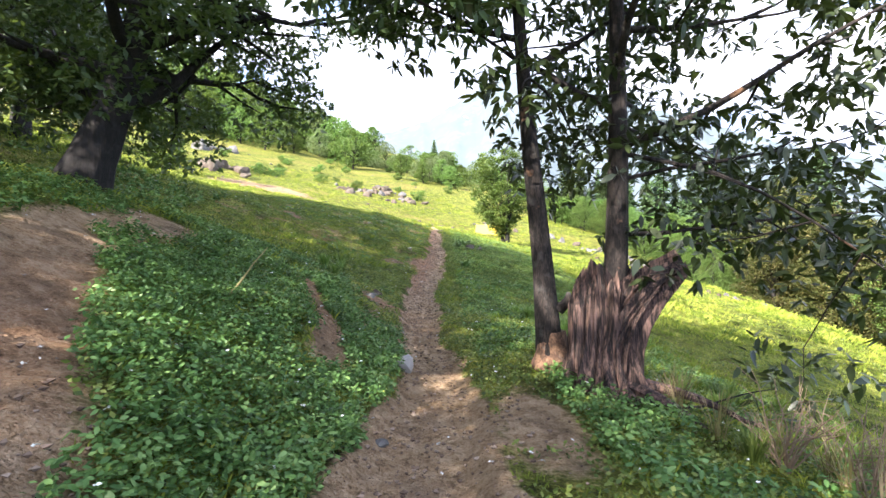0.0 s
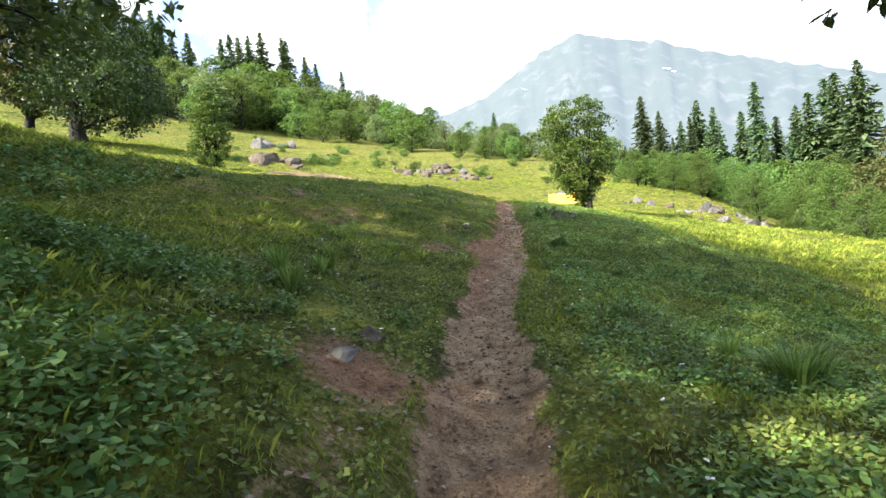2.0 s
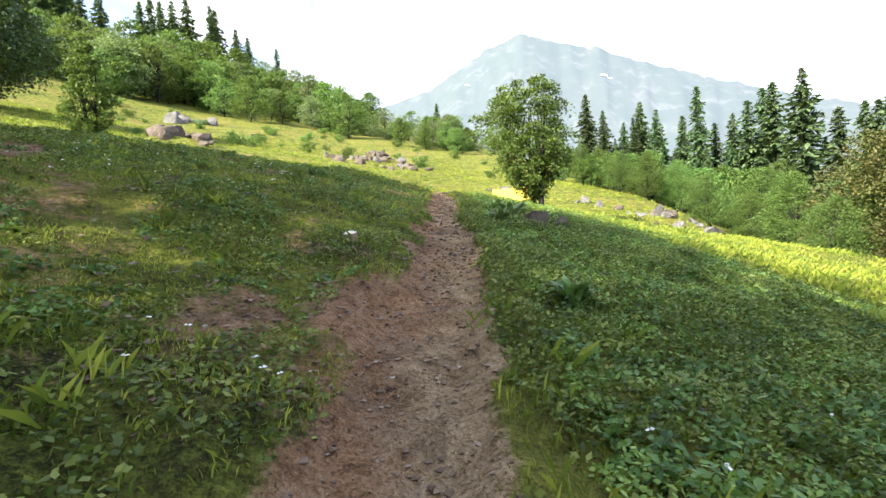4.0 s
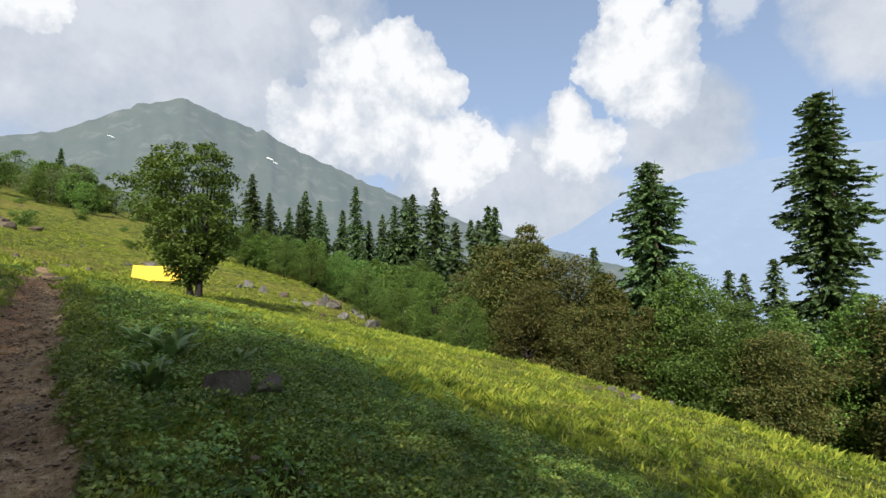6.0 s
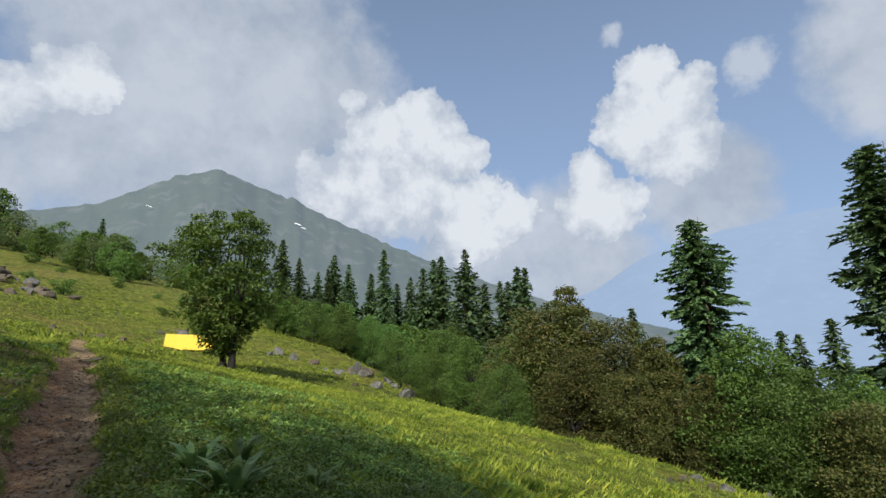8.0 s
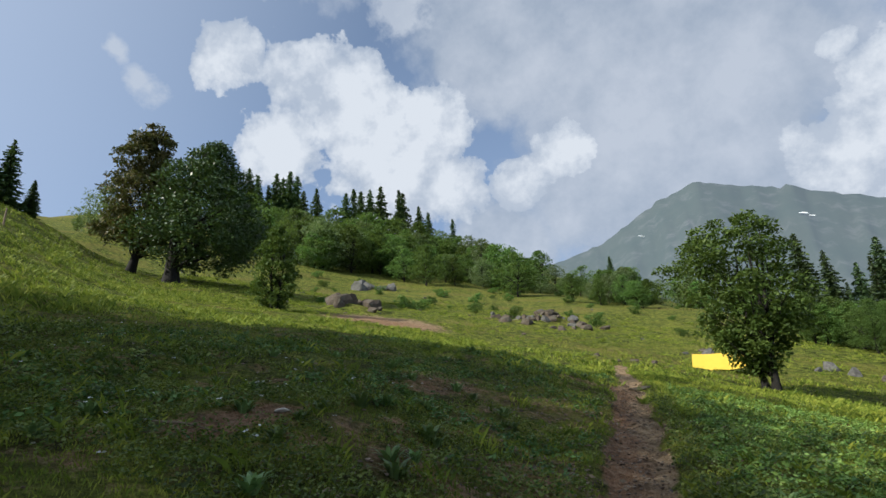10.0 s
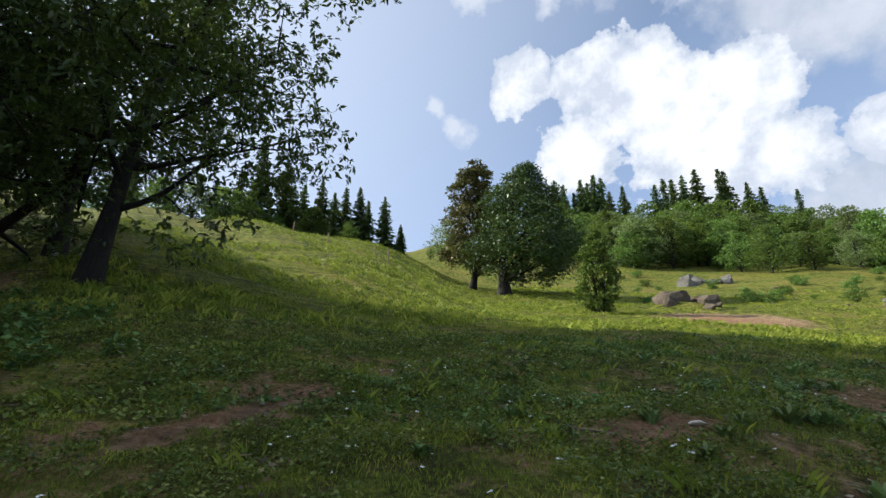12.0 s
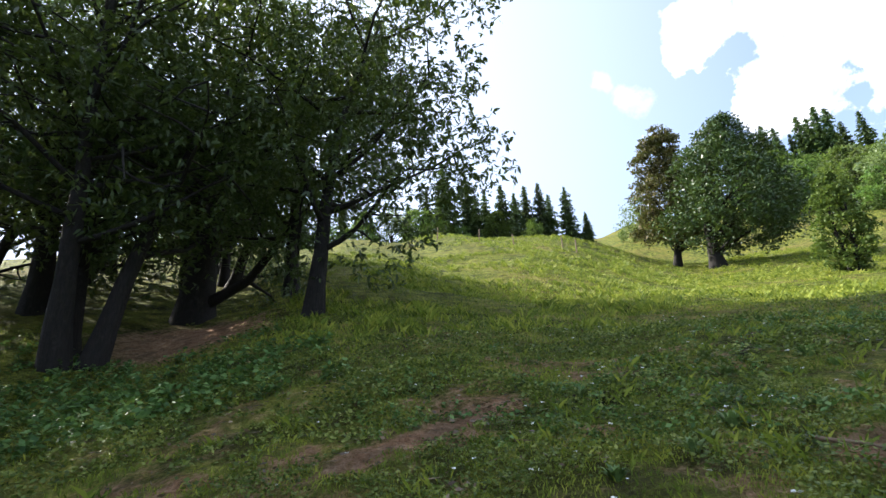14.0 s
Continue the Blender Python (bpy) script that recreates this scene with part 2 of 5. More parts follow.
MAT_LEAF_WALNUT = leaf_material("leaf_walnut", (0.04, 0.08, 0.017), (0.09, 0.155, 0.032), (0.17, 0.245, 0.058), 0.35, 0.55, 0.25)
# This green and the grey one are lifted paler in place of haze.
MAT_LEAF_BRIGHT = leaf_material("leaf_bright", (0.055, 0.115, 0.03), (0.12, 0.21, 0.05), (0.20, 0.31, 0.085), 0.45, 0.55, 0.25)
MAT_LEAF_GREY = leaf_material("leaf_grey", (0.09, 0.14, 0.06), (0.155, 0.21, 0.09), (0.22, 0.275, 0.12), 0.48)
MAT_LEAF_RUST = leaf_material("leaf_rust", (0.04, 0.058, 0.016), (0.088, 0.10, 0.028), (0.155, 0.122, 0.042), 0.25, 0.55, 0.25)
MAT_LEAF_BROWN = leaf_material("leaf_brown", (0.035, 0.04, 0.014), (0.085, 0.08, 0.026), (0.19, 0.125, 0.05), 0.18)
MAT_NEEDLE = leaf_material("needles", (0.034, 0.066, 0.030), (0.072, 0.12, 0.048), (0.13, 0.19, 0.075), 0.22, 0.6, 0.3)
MAT_GRASS = leaf_material("grass_blade", (0.028, 0.058, 0.008), (0.19, 0.245, 0.028), (0.47, 0.46, 0.07), 0.35, 0.6, 0.2, 0.62, 1.7)
MAT_WEED = leaf_material("weed_leaf", (0.020, 0.050, 0.013), (0.080, 0.158, 0.040), (0.22, 0.33, 0.10), 0.30, 0.5, 0.3, 0.5, 2.5)
# Lush plant green, brightened in colour for the thinner shade on the right.
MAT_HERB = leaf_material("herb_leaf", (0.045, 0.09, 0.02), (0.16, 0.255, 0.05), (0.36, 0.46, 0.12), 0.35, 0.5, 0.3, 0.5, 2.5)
MAT_COVER = leaf_material("cover_leaf", (0.026, 0.045, 0.012), (0.125, 0.185, 0.036), (0.38, 0.43, 0.105), 0.35, 0.5, 0.3, 0.5, 2.5)
MAT_DOCK = leaf_material("dock_leaf", (0.09, 0.16, 0.05), (0.17, 0.27, 0.085), (0.28, 0.38, 0.14), 0.35)
MAT_DRY = leaf_material("dry_leaf", (0.14, 0.10, 0.045), (0.22, 0.17, 0.07), (0.32, 0.26, 0.12), 0.3)
MAT_LITTER = leaf_material("litter", (0.045, 0.030, 0.018), (0.13, 0.085, 0.048), (0.30, 0.22, 0.13), 0.1)
# Darker than bark in the open: the crowns' shade is put into this colour.
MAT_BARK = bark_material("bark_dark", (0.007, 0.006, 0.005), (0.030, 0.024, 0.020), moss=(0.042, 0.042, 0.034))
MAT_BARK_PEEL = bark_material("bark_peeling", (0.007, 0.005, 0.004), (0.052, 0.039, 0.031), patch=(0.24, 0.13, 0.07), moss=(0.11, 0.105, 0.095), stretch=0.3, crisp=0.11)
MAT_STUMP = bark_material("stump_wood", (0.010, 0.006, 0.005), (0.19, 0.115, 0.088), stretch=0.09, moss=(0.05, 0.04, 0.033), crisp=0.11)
MAT_BURL = bark_material("bark_rubbed", (0.07, 0.038, 0.022), (0.34, 0.20, 0.115), stretch=0.5, moss=(0.30, 0.27, 0.23), crisp=0.16)
MAT_CONIFER_BARK = bark_material("bark_conifer", (0.05, 0.038, 0.03), (0.13, 0.10, 0.08))
MAT_ROCK = rock_material("rock_grey", (0.035, 0.034, 0.033), (0.17, 0.16, 0.15), (0.19, 0.195, 0.165))
MAT_ROCK_RED = rock_material("rock_brown", (0.036, 0.027, 0.02), (0.14, 0.108, 0.078), (0.135, 0.126, 0.095))
MAT_STONE = plain("pale_stone", (0.36, 0.345, 0.315), 0.85, 0.3, 14)
MAT_CUT = plain("sawn_wood", (0.66, 0.60, 0.50), 0.8, 0.2, 30)
MAT_TARP = plain("yellow_tarp", (0.70, 0.48, 0.05), 0.5, 0.08, 3)
MAT_POLE = plain("pole_wood", (0.20, 0.14, 0.09), 0.8, 0.25, 20)
MAT_CLOD = leaf_material("earth_clod", (0.12, 0.085, 0.06), (0.25, 0.185, 0.13), (0.46, 0.37, 0.27), 0.0, 0.95, 0.1)
MAT_FLOWER = plain("white_petal", (0.8, 0.8, 0.76), 0.6, 0.05, 30)


# ---- the lie of the land ----
def cell(ix, iy, seed):
    v = np.sin(ix * 127.1 + iy * 311.7 + seed * 74.7) * 43758.5453
    return v - np.floor(v)


def lumps(x, y, size, seed=0):
    """Smooth noise from -1 to 1 with lumps of that size."""
    u, v = np.asarray(x, float) / size, np.asarray(y, float) / size
    iu, iv = np.floor(u), np.floor(v)
    fu, fv = u - iu, v - iv
    fu, fv = fu * fu * (3 - 2 * fu), fv * fv * (3 - 2 * fv)
    a, b2 = cell(iu, iv, seed), cell(iu + 1, iv, seed)
    c, d = cell(iu, iv + 1, seed), cell(iu + 1, iv + 1, seed)
    return ((a + (b2 - a) * fu) + ((c + (d - c) * fu) - (a + (b2 - a) * fu)) * fv) * 2 - 1


def step(a, b2, v):
    t = np.clip((np.asarray(v, float) - a) / (b2 - a), 0, 1)
    return t * t * (3 - 2 * t)


RISE_Y = (-300, -60, -20, 0, 6, 9, 11.5, 13.5, 15.5, 18, 22, 26, 28, 31, 40, 53, 65, 82, 111, 160, 250, 400, 900)
RISE_Z = (-30, -4, -1, 0, 0, 0.1, 0.3, 0.75, 1.2, 1.45, 1.9, 2.4, 2.55, 2.6, 3.25, 4.9, 7.0, 10, 15.5, 23, 30, 34, 40)


def path_x(y):
    y = np.asarray(y, float)
    line = lambda v: np.interp(v, (0, 2.4, 4.4, 5.3, 6.5, 8.5, 10, 12, 14, 15, 17, 20, 28, 45), (-0.15, -0.16, -0.07, -0.14, -0.30, -0.42, -0.50, -0.47, -0.29, -0.20, -0.26, -0.27, -0.40, -0.9))
    return (line(y - 0.6) + line(y - 0.2) + line(y + 0.2) + line(y + 0.6)) / 4


def rise(y):
    y = np.asarray(y, float)
    w = np.clip(0.4 + np.abs(y) * 0.06, 0.4, 14)
    return sum(np.interp(y + o * w, RISE_Y, RISE_Z) for o in (-1, -0.5, 0, 0.5, 1)) / 5


def brink(y):
    """Where the meadow breaks off towards the wood, to the right of the path."""
    return np.interp(y, (-40, 0, 17, 24, 34, 44, 75, 120), (9, 10, 12.3, 13.2, 14.6, 16.8, 22, 30))


def land(x, y):
    x, y = np.asarray(x, float), np.asarray(y, float)
    z = rise(y)
    soft = 0.25 + 0.09 * np.clip(y - 22, 0, 120)
    d = np.log1p(np.exp(np.clip((-x - 0.35) / soft, -40, 40))) * soft + np.clip((-x - 0.35) / soft - 40, 0, None) * soft
    steep = np.interp(y, (0, 15, 22, 32, 42, 58, 90, 130), (0.365, 0.355, 0.275, 0.243, 0.235, 0.23, 0.19, 0.15))
    z = z + steep * (np.minimum(d, 62) + 0.06 * np.clip(d - 62, 0, 200)) - 0.05 * np.minimum(d, 9) + 0.18 * np.clip(d - 18, 0, 40) * step(12, 28, y) * step(17 + 0.8 * d, 14 + 0.45 * d, y) + 0.03 * np.clip(d - 10, 0, 50) * step(26, 16, y)
    low = step(12, 6, y) * step(-6, 1, y)
    z = z + low * (0.35 * step(0.3, 1.3, d) + 0.16 * np.clip(d - 1.6, 0, 3))
    hill = np.clip(-x * 0.85 + y * 0.5 - 105, 0, 75)
    z = z + 0.40 * hill
    z = z + 0.22 * step(0.6, 3.0, d) * step(11, 6, d) * step(15, 21, y) * step(31, 26, y)      # mound beside the path
    r = (x - np.interp(y, (6, 11), (1.1, 0.45))) / soft
    r = np.log1p(np.exp(np.clip(r, -40, 40))) * soft + np.clip(r - 40, 0, None) * soft
    e = brink(y)
    side = np.interp(y, (10, 18, 22, 28, 40, 60), (0.205, 0.205, 0.205, 0.225, 0.225, 0.19))
    z = z - 0.30 * np.minimum(r, 5) - side * np.clip(np.minimum(r, e) - 5, 0, None)
    over = np.clip(r - e, 0, None)
    z = z - 0.42 * np.minimum(over, 30) - 0.12 * np.clip(over - 30, 0, 25) - 0.45 * np.clip(over - 55, 0, 420)
    for cx, cy, wide, tall in ((-8.6, 75.0, 2.8, 1.5), (-25.5, 58.5, 2.2, 0.9), (-45.7, 103.0, 2.6, 1.3), (17.0, 50.5, 2.4, 0.6)):     # mounds under the boulders
        z = z + tall * np.exp(-((x - cx) ** 2 + (y - cy) ** 2) / wide ** 2)
    # the meadow climbs on to the foot of the wood on the hill
    reach, az = np.hypot(x, y - 15), np.degrees(np.arctan2(-x, y - 15))
    foot = np.interp(az, (-10, 0, 6, 12, 19, 25, 32, 41, 50, 56, 62, 75), (6.4, 8.6, 9.6, 10.3, 12.0, 12.7, 13.6, 15.6, 16.3, 16.6, 16.6, 14))
    more_up = np.interp(az, (-10, 0, 10, 20, 40, 56, 62, 70), (0.4, 0.8, 2.0, 2.6, 2.6, 1.6, 0.6, 0))
    climb = 2.4 + reach * np.tan(np.radians(foot + more_up * np.clip((reach - 118) / 80, -1.3, 1.2)))
    z = z + (climb - z) * step(72, 116, reach) * step(330, 230, reach) * step(-14, -2, az) * step(72, 58, az)
    away = np.abs(x - path_x(y))
    rough = step(0.25, 1.2, away)
    z = z + 0.10 * rough * lumps(x, y, 2.3, 1) + 0.05 * rough * lumps(x, y, 0.9, 2) + 0.028 * lumps(x, y, 0.24, 3) + 0.015 * lumps(x, y, 0.11, 4)
    big = step(25, 90, np.hypot(x, y))
    z = z + big * (0.8 * lumps(x, y, 17, 5) + 1.2 * lumps(x, y, 55, 6))
    z = z - 0.09 * step(0.42, 0.18, away) * step(33, 28, y) + step(0.6, 0.3, away) * (0.028 * lumps(x, y, 0.19, 13) + 0.022 * lumps(x, y, 0.37, 14) + 0.012 * np.abs(lumps(x, y, 0.11, 17)))
    return z


def ground_z(x, y):
    return float(land(x, y))


def bare_soil(x, y):
    x, y = np.asarray(x, float), np.asarray(y, float)
    away = np.abs(x - path_x(y)) + 0.10 * lumps(x, y, 0.55, 15) + 0.06 * lumps(x, y, 0.2, 16)
    width = np.interp(y, (-3, 1, 2.6, 3.5, 4.4, 5.4, 6.5, 8, 9.5, 11.5, 13, 14.1, 14.8, 16, 18, 30), (0.7, 0.5, 0.42, 0.38, 0.27, 0.22, 0.20, 0.23, 0.28, 0.25, 0.3, 0.38, 0.27, 0.23, 0.2, 0.18))
    bare = step(width + 0.18, width - 0.08, away) * step(46, 34, y)
    spot = lambda cx, cy, rx, ry: np.exp(-(((x - cx) / rx) ** 2 + ((y - cy) / ry) ** 2))
    def band(ax, ay, bx, by, wide):
        t = np.clip(((x - ax) * (bx - ax) + (y - ay) * (by - ay)) / ((bx - ax) ** 2 + (by - ay) ** 2), 0, 1)
        return np.exp(-((x - ax - t * (bx - ax)) ** 2 + (y - ay - t * (by - ay)) ** 2) / wide ** 2)
    bare = np.maximum(bare, 0.95 * band(-1.35, 1.2, -3.1, 4.0, 0.40))
    bare = np.maximum(bare, 0.7 * band(-3.1, 4.0, -3.6, 6.5, 0.6))
    bare = np.maximum(bare, 0.9 * band(-0.95, 4.1, -1.15, 5.0, 0.17))
    bare = np.maximum(bare, 0.8 * band(-1.15, 5.0, -1.95, 6.7, 0.15))
    bare = np.maximum(bare, 0.85 * spot(-0.62, 13.7, 0.40, 0.7))
    bare = np.maximum(bare, 0.36 * band(-0.62, 4.5, -0.55, 12.5, 0.30))
    bare = np.maximum(bare, 0.5 * spot(-0.95, 6.6, 0.2, 1.5))
    bare = np.maximum(bare, 0.75 * spot(-1.1, 8.2, 0.42, 0.5))
    bare = np.maximum(bare, 0.85 * spot(0.62, 3.3, 0.34, 0.9))
    bare = np.maximum(bare, 0.66 * band(-4.4, 15.5, -5.1, 16.8, 0.30))
    bare = np.maximum(bare, 0.65 * band(-3.0, 18.0, -2.8, 18.6, 0.28))
    bare = np.maximum(bare, 0.75 * spot(-13.2, 11.8, 2.2, 2.4))
    bare = np.maximum(bare, 1.15 * spot(-18.8, 52.5, 4.8, 4.6))
    bare = np.maximum(bare, 0.5 * spot(-2.5, 21.5, 0.8, 1.5))
    patchy = (0.17 + 0.30 * step(-0.2, 0.8, 0.6 * lumps(x, y, 1.1, 11) + 0.5 * lumps(x, y, 0.35, 12) + 0.5 * lumps(x, y, 0.14, 18))) * step(30, 24, y) * step(11.5, 13.0, y) * step(-14, -9, x) * step(0.0, -0.9, x)
    bare = np.maximum(bare, patchy)
    red = np.clip(step(9, 13, y) * step(30, 24, y) * step(0.14, -0.12, x - path_x(y) + 0.1 * lumps(x, y, 0.4, 19)) + 0.9 * spot(-18.8, 51, 5, 4) + 0.9 * spot(-1.5, 5.6, 0.7, 2) + 0.9 * spot(-1.1, 8.2, 0.6, 0.8) + 0.7 * spot(-2.2, 2.6, 1.0, 1.6), 0, 1)
    return bare, red


# ---- making things ----
def mesh_from(name, verts, faces, smooth=False):
    """verts: array (n, 3); faces: array (m, 3) or (m, 4)."""
    me = bpy.data.meshes.new(name)
    verts, faces = np.asarray(verts, np.float32), np.asarray(faces, np.int32)
    k = faces.shape[1]
    me.vertices.add(len(verts))
    me.vertices.foreach_set("co", verts.ravel())
    me.loops.add(faces.size)
    me.loops.foreach_set("vertex_index", faces.ravel())
    me.polygons.add(len(faces))
    me.polygons.foreach_set("loop_start", np.arange(0, faces.size, k, dtype=np.int32))
    me.polygons.foreach_set("use_smooth", np.full(len(faces), smooth))
    me.update(calc_edges=True)
    me.validate()
    return me


def piece(name, me, mat, parent=None, label=""):
    ob = new(name, me)
    if mat:
        me.materials.append(mat)
    if parent:
        ob.parent = parent
    if label:
        tagged(ob, label)
    return ob


def part(name, bm, mat, parent=None, label="", smooth=False):
    me = bpy.data.meshes.new(name)
    for f in bm.faces:
        f.smooth = smooth
    bm.to_mesh(me)
    bm.free()
    return piece(name, me, mat, parent, label)


def thing(name, x, y, z=None, label="", category="", group="", kind="", turn=0.0):
    ob = new(name)
    ob.empty_display_size = 0.2
    ob.matrix_basis = pose(x, y, ground_z(x, y) if z is None else z, 0, 0, turn)
    return tagged(ob, label, category, group, kind)


def tube(points, radii, sides=8, flute=0.0, seed=0):
    """A tapering limb along points: verts and quad faces."""
    points = [Vector(p) for p in points]
    verts, faces = [], []
    axis = Vector((1, 0, 0.01))
    for i, (p, r) in enumerate(zip(points, radii)):
        ahead = (points[min(i + 1, len(points) - 1)] - points[max(i - 1, 0)]).normalized()
        side = (axis - ahead * axis.dot(ahead)).normalized()
        up = ahead.cross(side)
        for k in range(sides):
            a = 2 * math.pi * k / sides
            rr = r * (1 + flute * math.sin(3 * a + seed) + 0.6 * flute * math.sin(5 * a + 2.1 * seed + i * 0.4))
            verts.append(p + side * (rr * math.cos(a)) + up * (rr * math.sin(a)))
    for i in range(len(points) - 1):
        for k in range(sides):
            a, b2 = i * sides + k, i * sides + (k + 1) % sides
            faces.append((a, b2, b2 + sides, a + sides))
    top = (len(points) - 1) * sides
    for k in range(0, sides - 2, 2):
        faces.append((top, top + k + 1, top + k + 2, top + min(k + 3, sides - 1) if k + 3 < sides else top))
    faces = [f for f in faces if len(set(f)) == 4]
    return np.array([tuple(v) for v in verts]), np.array(faces)


def merge(chunks):
    verts, faces, base = [], [], 0
    for v, f in chunks:
        verts.append(v)
        faces.append(f + base)
        base += len(v)
    return np.concatenate(verts), np.concatenate(faces)


def curve_points(start, way, length, count, rng, bend=0.15, lift=0.0):
    p, d = Vector(start), Vector(way).normalized()
    pts = [p.copy()]
    for _ in range(count):
        d = (d + Vector((rng.gauss(0, bend), rng.gauss(0, bend), rng.gauss(0, bend * 0.6) + lift))).normalized()
        p = p + d * (length / count)
        pts.append(p.copy())
    return pts


def leaves(centres, size, rng, droop=0.3, long=2.2, spread=0.9):
    """Folded leaf blades at centres, as triangles: two a leaf."""
    k = len(centres)
    az = rng.uniform(0, 2 * np.pi, k)
    el = rng.normal(-droop, spread * 0.6, k)
    ln = size * rng.uniform(0.7, 1.3, k)
    d = np.c_[np.cos(az) * np.cos(el), np.sin(az) * np.cos(el), np.sin(el)]
    s = np.c_[-np.sin(az), np.cos(az), np.zeros(k)]
    tilt = rng.normal(0, 0.7, k)
    nrm = np.cross(d, s)
    s = s * np.cos(tilt)[:, None] + nrm * np.sin(tilt)[:, None]
    w = (ln / long)[:, None]
    a = centres
    b2 = centres + d * (ln * 0.45)[:, None] + s * w * 0.5
    c = centres + d * ln[:, None]
    e = centres + d * (ln * 0.45)[:, None] - s * w * 0.5
    verts = np.stack([a, b2, c, e], 1).reshape(-1, 3)
    i = np.arange(k)[:, None] * 4
    faces = np.concatenate([np.c_[i, i + 1, i + 2], np.c_[i, i + 2, i + 3]])
    return verts, faces


def oval_leaves(centres, size, rng, droop=0.35, long=2.3, spread=1.0):
    """Leaf blades with six corners and a fold, as triangles: four a leaf."""
    k = len(centres)
    az = rng.uniform(0, 2 * np.pi, k)
    el = rng.normal(-droop, spread * 0.55, k)
    ln = (size * rng.uniform(0.65, 1.3, k))[:, None]
    d = np.c_[np.cos(az) * np.cos(el), np.sin(az) * np.cos(el), np.sin(el)]
    s = np.c_[-np.sin(az), np.cos(az), np.zeros(k)]
    up = np.cross(d, s)
    tilt = rng.normal(0, 0.6, k)[:, None]
    s = s * np.cos(tilt) + up * np.sin(tilt)
    w = ln / long * 0.5
    dip = np.array([0, 0, -1.0]) * ln * 0.12
    pts = [centres, centres + d * ln * 0.3 + s * w * 0.9, centres + d * ln * 0.62 + s * w * 0.85 + dip * 0.4, centres + d * ln + dip,
           centres + d * ln * 0.62 - s * w * 0.85 + dip * 0.4, centres + d * ln * 0.3 - s * w * 0.9]
    verts = np.stack(pts, 1).reshape(-1, 3)
    i = np.arange(k)[:, None] * 6
    faces = np.concatenate([np.c_[i, i + 1, i + 2], np.c_[i, i + 2, i + 3], np.c_[i, i + 3, i + 4], np.c_[i, i + 4, i + 5]])
    return verts, faces


def crown_points(rng, clumps, count):
    """Leaf seats round clump centres (x, y, z, r)."""
    clumps = np.array(clumps)
    vol = clumps[:, 3] ** 2
    pick = rng.choice(len(clumps), count, p=vol / vol.sum())
    d = rng.normal(size=(count, 3))
    d /= np.linalg.norm(d, axis=1)[:, None]
    r = clumps[pick, 3] * rng.uniform(0.15, 1.0, count) ** 0.45
    pts = clumps[pick, :3] + d * r[:, None] * np.array([1, 1, 0.8])
    keep = lumps(pts[:, 0] * 1.0 + pts[:, 2] * 0.7, pts[:, 1] + pts[:, 2] * 0.5, 0.55, 21) > -0.55
    return pts[keep]


